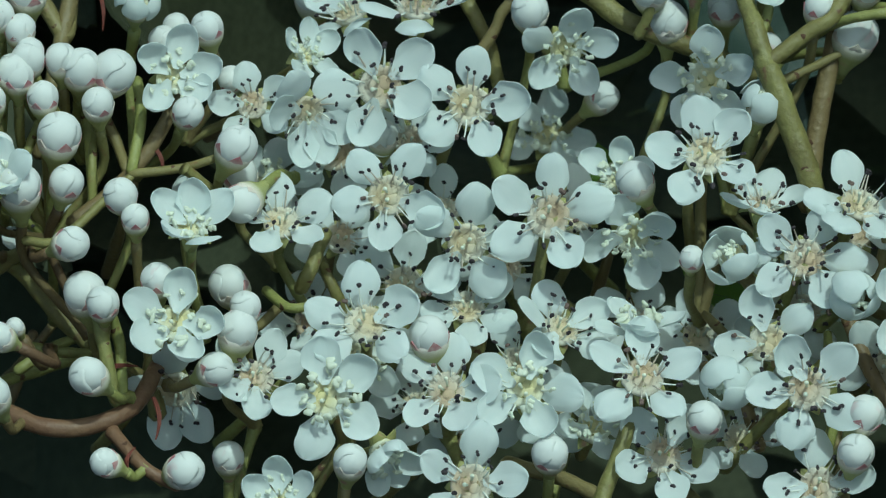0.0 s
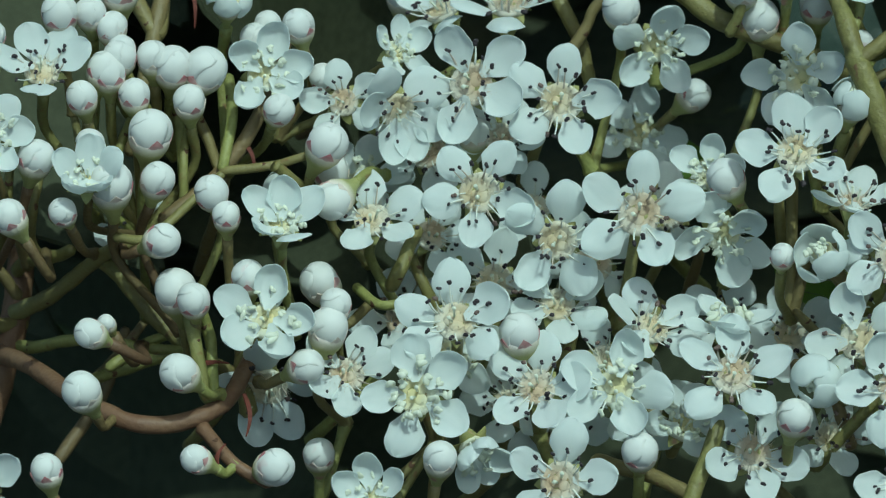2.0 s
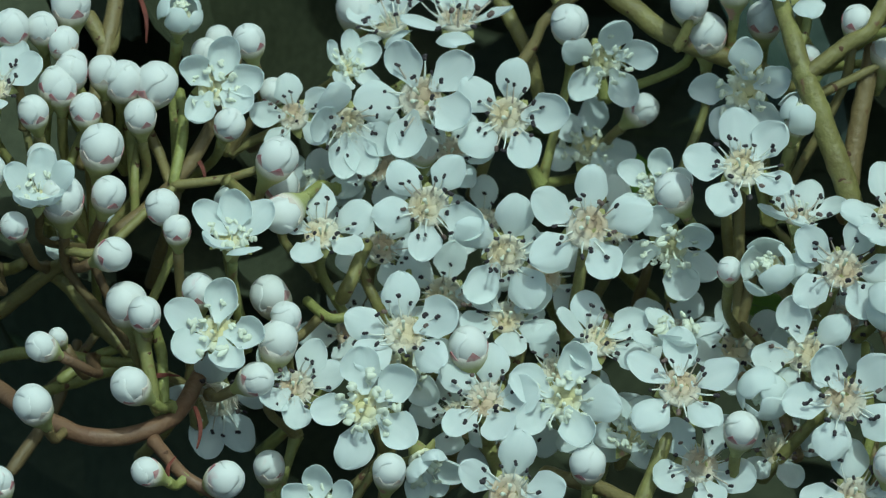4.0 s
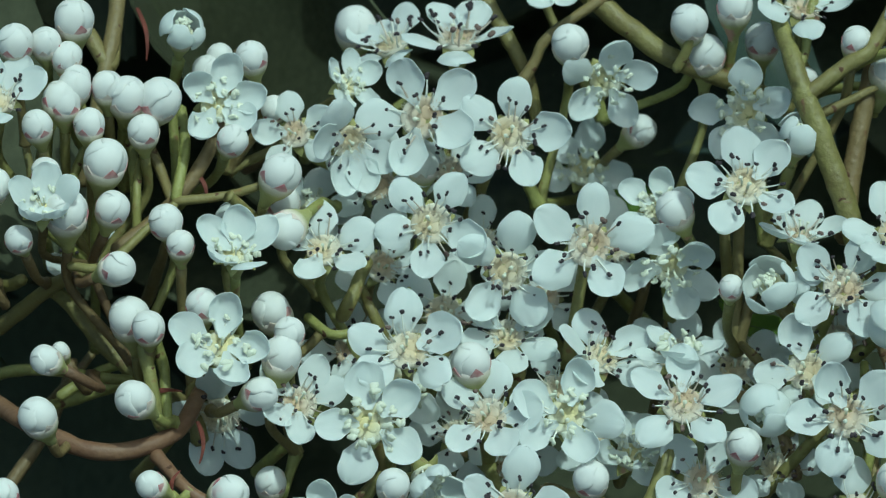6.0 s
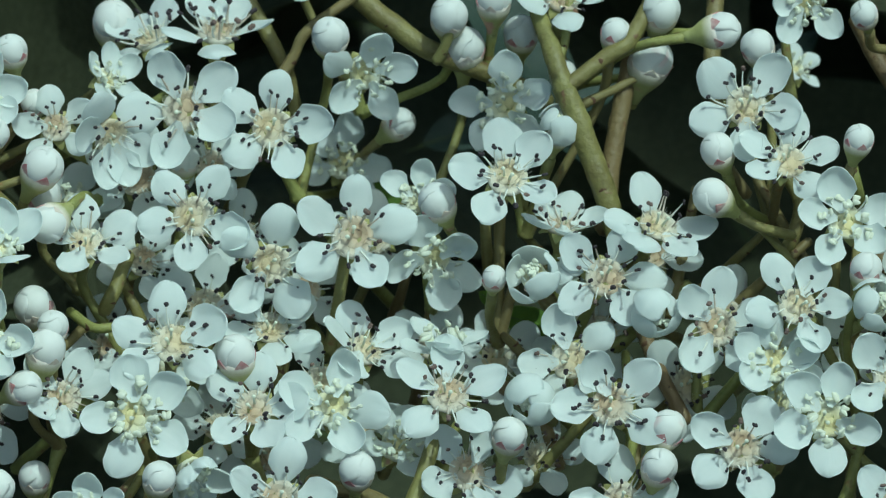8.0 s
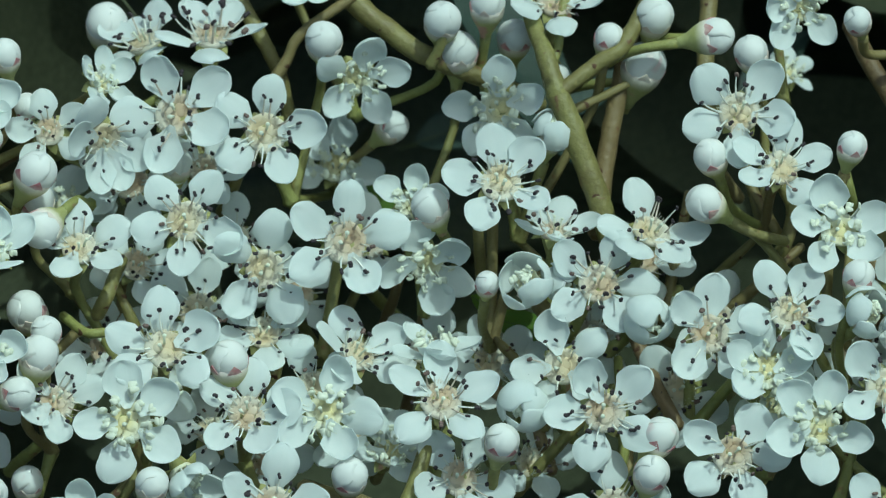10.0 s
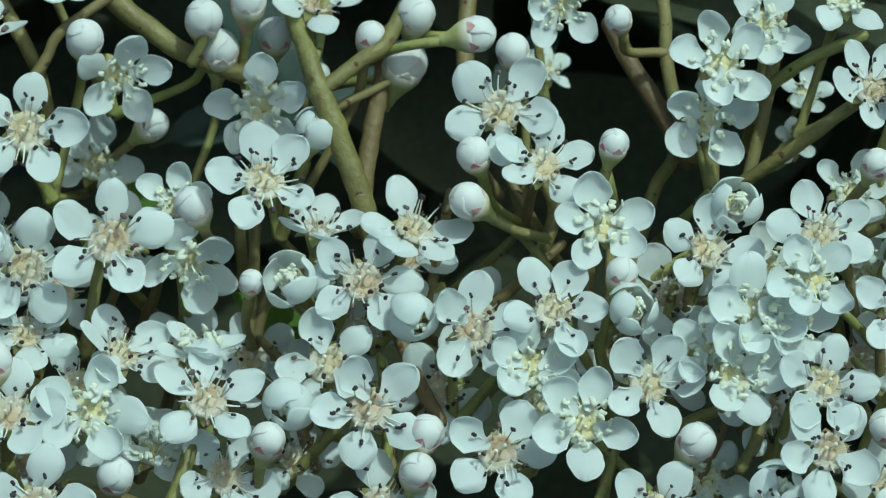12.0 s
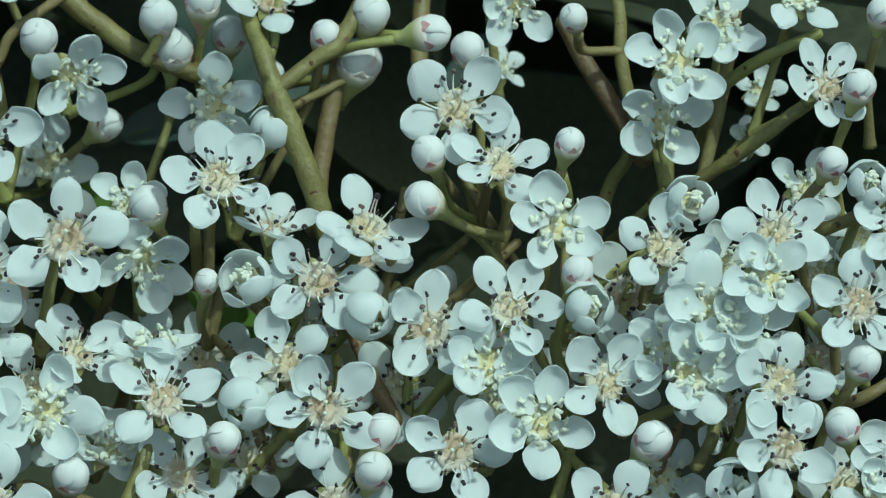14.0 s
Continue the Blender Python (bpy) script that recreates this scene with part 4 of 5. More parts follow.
branch("branch", PEDICEL, "olive green flower stalk with brown flecks", (0.30, 0.52), [(-7.8, 16.1, 6.8), (-3.7, 17.5, 4.1), (1.6, 24.8, 1.4)])
branch("branch", PEDICEL, "olive green flower stalk with brown flecks", (0.30, 0.52), [(-4.5, 18.6, 14.1), (-8.4, 19.6, 11.6), (-13.3, 26.3, 9.4)])
branch("branch", STEM, "green and brown branch of the flower head", (0.30, 0.52), [(-11.2, 17.5, 12.3), (-14.1, 18.5, 10.3), (-17.8, 25.3, 8.5)])
branch("branch", STEM, "green and brown branch of the flower head", (0.29, 0.50), [(-37.6, 8.9, 6.2), (-38, 9.8, 2.9), (-39.3, 16.8, -0.4)])
branch("branch", PEDICEL, "olive green flower stalk with brown flecks", (0.29, 0.50), [(-33.3, 10.8, 9.5), (-32.4, 11.7, 5), (-31.9, 18.4, 0.5)])
branch("branch", STEM, "green and brown branch of the flower head", (0.30, 0.51), [(-28.5, 16.5, -5.3), (-30.7, 17, -8.1), (-34, 23, -11.1)])
branch("branch", PEDICEL, "olive green flower stalk with brown flecks", (0.29, 0.50), [(-31.9, 9.5, 4.2), (-31.7, 11, 2.3), (-32, 18.3, 0.5)])
branch("branch", STEM, "green and brown branch of the flower head", (0.29, 0.51), [(38.6, 9.6, 3.4), (35, 11.5, -0.2), (31.3, 19.4, -3.9)])
branch("branch", PEDICEL, "olive green flower stalk with brown flecks", (0.29, 0.49), [(43.7, 3.8, -9), (43.6, 4.7, -12.8), (44.5, 11, -16.9)])
branch("branch", PEDICEL, "olive green flower stalk with brown flecks", (0.29, 0.49), [(47.5, 2.1, -9.9), (49.6, 2.7, -11.8), (53.5, 9, -14)])
branch("branch", PEDICEL, "olive green flower stalk with brown flecks", (0.29, 0.49), [(52.7, -0.6, -11.5), (56.9, 1, -14.1), (63.8, 9, -17.1)])
branch("branch", PEDICEL, "olive green flower stalk with brown flecks", (0.29, 0.49), [(54.6, -1, -13.9), (53.6, 1, -16.8), (53.7, 9, -20.1)])
branch("branch", PEDICEL, "olive green flower stalk with brown flecks", (0.29, 0.49), [(62.6, -1, -9.1), (64, 1, -11.9), (67.2, 9, -14.9)])
branch("branch", STEM, "green and brown branch of the flower head", (0.29, 0.49), [(63.4, -1, -14), (60, 1, -17.5), (57.2, 9, -21.4)])
branch("branch", PEDICEL, "olive green flower stalk with brown flecks", (0.29, 0.50), [(51.8, 5.5, 6.1), (50, 7.5, 3.8), (49, 15.1, 1.5)])
branch("branch", PEDICEL, "olive green flower stalk with brown flecks", (0.29, 0.50), [(57.8, 3.8, 9.8), (55, 6.3, 7.1), (52.8, 14.5, 4.5)])
branch("branch", STEM, "green and brown branch of the flower head", (0.29, 0.49), [(37.9, 4.1, -14.3), (35.6, 5.5, -18.4), (33.7, 12.6, -23)])
branch("branch", PEDICEL, "olive green flower stalk with brown flecks", (0.29, 0.49), [(63.2, -0.7, 2.3), (64.9, 1, -1.9), (68.6, 9, -6.1)])
branch("branch", PEDICEL, "olive green flower stalk with brown flecks", (0.30, 0.52), [(25, 16.6, 14.1), (23.3, 18, 11.3), (21.9, 25.4, 8.6)])
branch("branch", PEDICEL, "olive green flower stalk with brown flecks", (0.29, 0.50), [(56.5, 7.1, 18.3), (56, 8, 13.8), (56.5, 14.3, 9.4)])
branch("branch", PEDICEL, "olive green flower stalk with brown flecks", (0.29, 0.49), [(42.3, 1.7, -17.1), (45.3, 1.2, -21.7), (50.9, 9, -27.1)])
branch("branch", STEM, "green and brown branch of the flower head", (0.29, 0.49), [(50, -1, -18.7), (54, 1, -21.3), (60.5, 9, -24.5)])
branch("branch", PEDICEL, "olive green flower stalk with brown flecks", (0.29, 0.49), [(59.2, -1, -18.5), (61.1, 1, -21.9), (64.9, 9, -25.9)])
branch("branch", PEDICEL, "olive green flower stalk with brown flecks", (0.33, 0.50), [(1.3, 13.7, 10), (0.4, 12.7, 7.9), (-0.9, 16, 4.7)])
branch("branch", STEM, "green and brown branch of the flower head", (0.33, 0.50), [(8.7, 12.4, 4.5), (6.2, 12.3, 0.9), (2.2, 13.4, -4.9)])
branch("branch", STEM, "green and brown branch of the flower head", (0.33, 0.50), [(13.5, 9.8, 2), (13.9, 9.8, 0.5), (14.8, 12.7, -2)])
branch("branch", STEM, "green and brown branch of the flower head", (0.33, 0.49), [(17.6, 11.3, 5.4), (17.6, 10.3, 3), (17.9, 10.9, -1)])
branch("branch", STEM, "green and brown branch of the flower head", (0.33, 0.49), [(20.1, 8.6, -0.2), (21.9, 7.3, -2.7), (25.3, 8.9, -6.9)])
branch("branch", STEM, "green and brown branch of the flower head", (0.33, 0.49), [(18.7, 8.5, -4.6), (20.4, 8.2, -6.4), (23.4, 9.6, -9.5)])
branch("branch", STEM, "green and brown branch of the flower head", (0.32, 0.49), [(26.7, 4.2, -8), (24.1, 4.6, -10.8), (19.9, 6.1, -15.6)])
branch("branch", PEDICEL, "olive green flower stalk with brown flecks", (0.32, 0.48), [(27.3, 6.2, -6), (27.2, 3.9, -8.4), (27.6, 4.8, -12.3)])
branch("branch", PEDICEL, "olive green flower stalk with brown flecks", (0.32, 0.49), [(32, 7.1, -0.9), (30.1, 7.6, -2.7), (26.7, 7.2, -5.6)])
branch("branch", PEDICEL, "olive green flower stalk with brown flecks", (0.33, 0.49), [(-5.4, 9.6, -0.7), (-5.3, 10.1, -2.9), (-5.3, 11.4, -6.5)])
branch("branch", PEDICEL, "olive green flower stalk with brown flecks", (0.33, 0.49), [(-2.2, 8.2, -4.2), (-2.9, 8.9, -6.1), (-4.1, 11.1, -9.3)])
branch("branch", PEDICEL, "olive green flower stalk with brown flecks", (0.33, 0.49), [(3.4, 7.6, -7.7), (2.8, 8.2, -9.3), (1.8, 10.6, -12.1)])
branch("branch", PEDICEL, "olive green flower stalk with brown flecks", (0.33, 0.49), [(8.8, 8.6, -4.5), (8.1, 7.8, -7.7), (7.1, 9, -13.1)])
branch("branch", STEM, "green and brown branch of the flower head", (0.33, 0.49), [(-8.9, 9.6, -0.5), (-7.8, 8.7, -2.9), (-5.9, 11, -6.9)])
branch("branch", PEDICEL, "olive green flower stalk with brown flecks", (0.33, 0.49), [(33.7, 9, 10), (34.9, 9.9, 8.4), (37, 11.5, 5.7)])
branch("branch", STEM, "green and brown branch of the flower head", (0.32, 0.49), [(32.7, 7.7, 6), (32, 7.6, 2.5), (30.7, 7.2, -3.2)])
branch("branch", STEM, "green and brown branch of the flower head", (0.32, 0.49), [(37, 7.9, 7.1), (38.5, 6.8, 4.1), (41.5, 7.2, -0.8)])
branch("branch", PEDICEL, "olive green flower stalk with brown flecks", (0.32, 0.49), [(43.6, 4.3, 7.8), (43.9, 4.1, 6.1), (45.1, 7.4, 3.3)])
branch("branch", PEDICEL, "olive green flower stalk with brown flecks", (0.32, 0.48), [(49.6, 1.7, 1.6), (46.9, 1, -0.1), (43.2, 3.1, -2.8)])
branch("branch", PEDICEL, "olive green flower stalk with brown flecks", (0.31, 0.47), [(58.3, -1.9, 3.4), (58.4, -3, 0.2), (59.6, -1.1, -5.1)])
branch("branch", PEDICEL, "olive green flower stalk with brown flecks", (0.32, 0.47), [(58.8, -5.3, -3.1), (61, -4.2, -5), (64.8, -1, -8.4)])
branch("branch", PEDICEL, "olive green flower stalk with brown flecks", (0.32, 0.48), [(47.8, 0.5, -1.1), (47.2, 0.6, -3.3), (46.2, 0.8, -7.1)])
branch("branch", PEDICEL, "olive green flower stalk with brown flecks", (0.32, 0.48), [(43.8, 3.8, 2), (43.3, 1.8, -1.7), (43.7, 4, -7.7)])
branch("branch", PEDICEL, "olive green flower stalk with brown flecks", (0.32, 0.48), [(40.4, 2.7, -3.6), (41.7, 2.3, -6.5), (44.3, 3.4, -11.5)])
branch("branch", STEM, "green and brown branch of the flower head", (0.32, 0.49), [(40.6, 5.3, 2.1), (38.6, 5.2, 0.4), (35.8, 7.4, -2.4)])
branch("branch", PEDICEL, "olive green flower stalk with brown flecks", (0.31, 0.47), [(50.8, -3.5, -8.7), (52, -3.3, -10.6), (54.1, -2.7, -13.7)])
branch("branch", STEM, "green and brown branch of the flower head", (0.31, 0.47), [(50.9, -3.8, -10), (49.7, -2.7, -13), (47.4, -1.8, -17.9)])
branch("branch", PEDICEL, "olive green flower stalk with brown flecks", (0.31, 0.47), [(59.4, -5.6, -6.3), (61.2, -5.9, -9), (65.6, -2.1, -13.7)])
branch("branch", PEDICEL, "olive green flower stalk with brown flecks", (0.31, 0.47), [(55.4, -5.4, -14), (55.2, -3.7, -15.8), (54.1, -3.4, -18.9)])
branch("branch", PEDICEL, "olive green flower stalk with brown flecks", (0.32, 0.47), [(41.4, -0.2, -11.7), (44, -0.4, -14.2), (48.4, -0.7, -18.4)])
branch("branch", STEM, "green and brown branch of the flower head", (0.37, 0.50), [(-30.3, 18.7, -6.2), (-31.9, 18.7, -10.8), (-35, 16.2, -15.7)])

# Open flowers
flower("old", -3.8, 4.4, 3.8, 4.4, 4, 90, (130, 57, -24, -100, 190), 8)
flower("old", 1.9, 6.6, 10.2, 4.5, 6, 90, (82, 142, 5, -70, 215), 15)
flower("old", -4.5, 7.4, 11.6, 4.8, 10, 150, (110, 38, -28, 250, 187), 15)
flower("old", 7.4, 3.5, 2.3, 4.7, 8, 90, (85, 150, 15, -65, 213), 15)
flower("old", 1.7, 4.5, 0.4, 4.3, 8, -60, (80, 150, 228, -62, 12), 15)
flower("old", -5.5, 1.4, -5.2, 4.4, 22, 90, (95, 15, -45, 218, 168), 22)
flower("new", -8, -0.9, -10.3, 4.5, 5, 90, (97, 38, -38, 250, 187), 12)
flower("new", -18.5, -0.7, -5.2, 4.1, 18, 75, (80, 153, 213, -68, -8), 22)
flower("old", 0.3, 0.7, -9.8, 4.1, 22, 110, (83, 145, 225, -68, 5), 20)
flower("new", 5.7, 0.2, -9.8, 4.2, 10, 90, (155, 78, -10, -65, 213), 18)
flower("old", 13.8, -1.1, -8.9, 4.4, 28, 88, (157, 15, 222, -50, 90), 20)
flower("new", 13.7, 2.4, -5.6, 3.4, 66, 92, (150, 5, -60, -122, 192), 24)
flower("old", 8.2, 3.4, -5.7, 4, 45, 60, (163, 110, -28, 15, 225), 22)
flower("old", 25.1, -3.1, -9.7, 4.5, 6, 100, (115, 42, -33, 252, 183), 15)
flower("old", 22.6, 0.9, -6.5, 4.1, 15, 150, (100, 188, 40, -40, 240), 15)
flower("old", 25.2, 0.8, -0.6, 4.3, 12, 90, (62, -3, -60, 215, 140), 15)
flower("old", 18.4, 2.2, 6.5, 4.4, 25, 90, (172, 238, -35, 40, 100), 20)
flower("new", 18.8, 8.5, 12.2, 4.2, 12, 200, (85, 177, 18, 240, -45), 10)
flower("new", 8.9, 10.3, 14.5, 3.9, 20, -60, (15, -58, 220, 160, 80), 22)
flower("old", -1.9, 10.8, 17.4, 4.5, 58, 88, (190, -90, -8, 50, 130), 18)
flower("old", -6.7, 12.5, 17.1, 3.9, 60, 120, (215, -60, 175, 60, 110), 20)
flower("new", -9.9, 10.2, 14, 2.8, 45, 45, (160, 95, -45, -110, 20), 25)
flower("old", -13.6, 7.5, 10.3, 3.2, 18, 120, (178, 235, 100, -38, 30), 18)
flower("old", -9.7, 6.8, 9.7, 3.8, 32, -50, (115, -18, -72, -112, 165), 30)
flower("old", -11.4, 4.6, 1.9, 3.9, 32, 85, (238, -35, 20, 170, 100), 20)
flower("new", -17.6, 1.1, 1.4, 3.4, 48, 88, (160, 85, 20, -60, -130), 40)
flower("new", -19.2, 6.2, 12.2, 3.7, 15, 60, (148, 75, 10, -36, 238), 28)
flower("old", -13.1, 1.4, -9, 3.9, 25, 60, (65, 18, -92, 212, 140), 18)
flower("old", -18.9, 6.2, -10, 4.4, 30, -90, (-105, -55, 15, 180, 100), 18)
flower("old", 1.9, -2.4, -16.2, 4.4, 8, 90, (78, 152, 5, -68, 225), 15)
flower("new", -4.2, 0.7, -14, 3.2, 55, -60, (-60, -120, 10, 80, 150), 35)
flower("old", 15.3, 1, -14.4, 4.1, 15, 60, (58, -18, -80, 198, 130), 15)
flower("old", 25.9, -2.4, -16.4, 4.2, 10, 90, (95, 185, 12, -60, 240), 15)
flower("old", 29.2, 2.1, 3.1, 4.2, 42, 70, (177, 222, -60, -4, 115), 22)
flower("old", 22.5, 4, 3.1, 3.6, 62, 85, (-5, -95, 190, 60, 120), 25)
flower("new", 13.4, 6.1, 0.9, 4, 28, -80, (188, 115, 40, -25, -72), 20)
flower("new", 7.7, 17.8, 8.2, 3.8, 20, 90, (205, -10, 80, 140, -60), 15)
flower("old", -2.5, 11.8, 7.9, 3.5, 20, 90, (195, -60, 60, 130, -10), 15)
flower("old", -7.4, 10.2, 0.8, 3.5, 20, 60, (200, -70, 60, 130, 0), 15)
flower("old", 1.7, 6, -4.1, 3.8, 30, 90, (200, -20, 150, 30, -80), 20)
flower("old", 5.3, 4.7, -8.1, 3.9, 15, 90, (110, -30, 200, 30, -90), 15)
flower("new", 10.5, 4, -12.7, 3.6, 40, 70, (190, -60, 60, 130, -5), 20)
flower("old", -34.4, 1.3, 12.2, 3.8, 42, 85, (118, 52, 175, 18, -90), 25)
flower("new", -38, -1.7, 7.6, 3.6, 22, 40, (55, 5, -60, 200, 130), 20)
flower("new", -37.7, -8.4, -16.5, 3.8, 8, 90, (105, 35, -40, 250, 180), 18)
flower("old", -29, 8.6, 1.7, 3, 30, 60, (210, 40, -40, 120, -110), 20)
flower("old", 23.1, 8.8, 19.9, 3.9, 38, 90, (-85, -165, -8, 45, 130), 20)
flower("new", 4.8, 11.4, 22.2, 3.5, 20, 90, (-115, -55, 20, 90, 160), 20)
flower("old", 35.5, 1.7, 11.6, 4.5, 15, 120, (48, -14, -92, 198, 135), 15)
flower("old", 38.1, 0.1, 7.6, 4, 25, 90, (72, 15, -48, 210, 160), 20)
flower("new", 41.8, -2.6, 3.2, 4, 12, 90, (107, 15, -42, 236, 175), 22)
flower("new", 50.4, -3.2, 14.7, 4.1, 10, 90, (108, 40, -38, -100, 170), 20)
flower("new", 49.7, -1.2, 10.9, 4.1, 15, -80, (148, 215, -52, 20, 80), 15)
flower("new", 40.2, 3.1, 19.4, 3.7, 20, -60, (232, -48, 175, 60, 120), 22)
flower("old", 48.9, -5.9, 1.4, 4, 18, 90, (155, 222, -62, -8, 85), 18)
flower("old", 56.2, -8.7, 2.6, 4, 15, 110, (112, 25, -28, 238, 172), 15)
flower("new", 55.1, -10, -0.7, 3.7, 15, 90, (122, 38, -42, -110, 195), 22)
flower("new", 53.8, -9.2, -4, 3.6, 20, 60, (160, 80, 10, -50, -110), 25)
flower("new", 48.7, -7, -5.6, 3.4, 20, 120, (150, 80, 10, -60, -130), 20)
flower("new", 51.4, -9.1, -3.1, 4.1, 15, 90, (168, 95, 25, -30, 248), 25)
flower("new", 49.9, -9.6, -7.4, 3.9, 12, 90, (110, 42, -2, -68, 235), 25)
flower("old", 44.2, -7, -7.9, 4.2, 8, 90, (130, 55, 5, -72, 215), 12)
flower("new", 39.6, -6.7, -10.6, 4.2, 6, 90, (135, 72, -18, -90, 200), 18)
flower("old", 33.8, -5.6, -12.7, 4.3, 8, 90, (60, 150, 0, -70, 215), 12)
flower("old", 32.8, -1.6, -4.2, 4.3, 10, 60, (85, 138, 228, -45, 15), 15)
flower("old", 38.1, -3.8, -2.8, 4.1, 15, 80, (0, 60, 120, 190, -72), 18)
flower("new", 36.5, -3.6, -6.9, 3.8, 15, 90, (160, 95, 15, -35, -140), 25)
flower("old", 55.5, -11.8, -8.2, 4.1, 10, 60, (70, 0, -60, 222, 150), 15)
flower("old", 55.5, -13, -12.6, 4.1, 10, 90, (50, -35, -105, 188, 130), 15)
flower("old", 61, -12.5, -2.7, 4, 12, 90, (87, 157, 228, -48, 15), 15)
flower("old", 60.4, -6.6, 12.8, 3.7, 20, 60, (178, -100, -45, 55, 118), 18)
flower("new", 59.4, -3.9, 19.4, 3.4, 30, 90, (-130, -50, 15, 90, 160), 25)
flower("new", 59.5, -4.4, 5.6, 3.3, 20, 90, (10, 60, 150, -50, -120), 15)
flower("old", 44.1, -9.8, -16.8, 4, 15, 90, (135, 55, -10, -80, 200), 15)
flower("old", 64.2, -12, -12.9, 3.8, 15, 120, (150, 190, 60, -60, -130), 15)
flower("old", 64.3, -11.6, 2.8, 3.6, 20, 100, (165, 225, 60, -60, 0), 15)
flower("new", 54.1, -0.9, 17.5, 3.7, 15, 30, (-35, 60, 130, -100, 200), 20)
flower("new", -11.2, -1.8, -17.3, 3.2, 25, 100, (95, 20, -40, 240, 170), 35)
flower("old", 51.8, -12, -17.4, 3.8, 10, 90, (100, 20, -50, -120, 170), 15)
flower("new", 62.7, -12, -16.6, 3.8, 10, 90, (110, 30, -50, -120, 170), 15)

# Flowers deeper in the heads
flower("old", -9.4, 10.4, -5.2, 4.2, 30, 106, (45, 107, 189, 261, 330), 15)
flower("old", -2.8, 9.5, -2.6, 4.2, 9, 71, (6, 79, 143, 226, 289), 15)
flower("old", -0.1, 12.5, 2.6, 3.7, 14, 62, (11, 86, 159, 223, 299), 15)
flower("old", 4.2, 11.5, -1.3, 4.3, 9, 94, (33, 112, 174, 250, 322), 15)
flower("old", 9.6, 13.2, 2.4, 4.1, 29, 88, (16, 92, 164, 238, 303), 15)
flower("old", 13.8, 10.3, -5.3, 3.7, 21, 82, (64, 139, 216, 288, 359), 15)
flower("old", 7.9, 7.1, -11.4, 3.9, 22, 69, (16, 85, 157, 226, 296), 15)
flower("old", -1.7, 9.3, -11.3, 3.7, 29, 95, (35, 110, 177, 248, 321), 15)
flower("old", -7.8, 12.4, 7, 4.2, 15, 120, (2, 76, 150, 217, 295), 15)
flower("new", -5.8, 8, -7.7, 4.1, 8, 71, (22, 92, 166, 234, 313), 15)
flower("old", 18.5, 9.8, -6.4, 4, 23, 71, (40, 113, 191, 254, 335), 15)
flower("new", 23.5, 8.1, -7.7, 4, 20, 93, (71, 138, 217, 284, 358), 15)
flower("new", -12.5, 13.7, 4.8, 4, 25, 89, (-3, 76, 141, 220, 293), 15)
flower("old", 21.1, 6, -13.5, 3.7, 30, 65, (10, 75, 150, 221, 291), 15)
flower("old", 1.8, 9.2, -13.1, 4.1, 7, 114, (71, 142, 205, 278, 361), 15)
flower("old", 25.6, 8, -4.4, 4.1, 20, 80, (10, 81, 154, 227, 299), 15)
flower("old", 31.4, 4.7, -8.4, 4, 5, 89, (50, 125, 194, 266, 333), 15)
flower("old", 29.4, 7.5, 1.1, 3.8, 30, 73, (58, 132, 209, 278, 345), 15)
flower("new", 38.1, 4.9, -5.9, 3.6, 10, 88, (42, 109, 180, 257, 329), 15)
flower("old", 43.8, 2.8, -5.2, 3.5, 12, 66, (2, 72, 146, 215, 297), 15)
flower("old", 47.9, -0.7, -6.3, 4.1, 20, 75, (59, 124, 200, 280, 344), 15)
flower("new", 54.2, -1, 0.1, 3.5, 7, 61, (27, 98, 170, 249, 324), 15)
flower("new", 61, -2.5, -0.2, 4.1, 6, 84, (68, 143, 219, 281, 356), 15)
flower("old", 60.5, -3.9, -6.5, 3.9, 10, 113, (11, 83, 156, 225, 301), 15)
flower("old", 53.5, -4.1, -10.1, 3.7, 10, 92, (33, 103, 176, 245, 318), 15)
flower("new", 37.7, 1.8, -9.7, 4, 26, 66, (49, 124, 199, 262, 341), 15)
flower("old", 47.3, 0.9, -1.9, 4.2, 7, 72, (32, 111, 173, 250, 317), 15)
flower("new", 49.3, -2.7, -14.9, 3.5, 9, 97, (53, 114, 188, 259, 339), 15)
flower("old", 62, -4.7, -15.3, 4, 19, 71, (38, 103, 184, 254, 329), 15)
flower("new", 63.8, -3.6, 1.9, 3.7, 24, 66, (70, 143, 216, 282, 357), 15)
flower("old", 34.7, 6.9, -3.4, 4.1, 8, 94, (2, 78, 154, 222, 292), 15)

# Half-open flowers
cup(20, 0.8, -0.4, 1.69, 38, 130, 62, 10)
cup(22.6, 2.3, -0.6, 1.32, 30, -20, 8, 0)
cup(19.7, -1, -9.3, 1.68, 35, -150, 12, 20)
cup(28.5, -0.7, -3.2, 1.62, 30, -60, 12, 40)
cup(50.9, -5.7, 4.7, 1.59, 30, 80, 40, 15)
flower("new", -31, -0.6, 4.5, 3, 36, 85, (88, 18, -52, -125, 160), 48)
flower("new", 12.4, 6.4, 5.0, 3.1, 15, 110, (150, 80, 215, 10, -70), 25)
cup(-21.8, 7.5, 17.7, 1.41, 50, 80, 24, -80)
cup(-18, 7.8, 4, 1.22, 40, 80, 20, 0)
cup(52.5, -11, -15.2, 1.65, 25, 90, 20, 0)
cup(43.5, -5.1, -2.7, 1.53, 30, 60, 25, 30)
bud(-23.2, 4.5, 12.6, 1.47, 25, 60, 0.2)
cup(62.5, -10.6, 5.8, 1.44, 35, 90, 25, 30)
cup(22.7, 6.3, 10.4, 1.47, 58, 75, 20, 0)

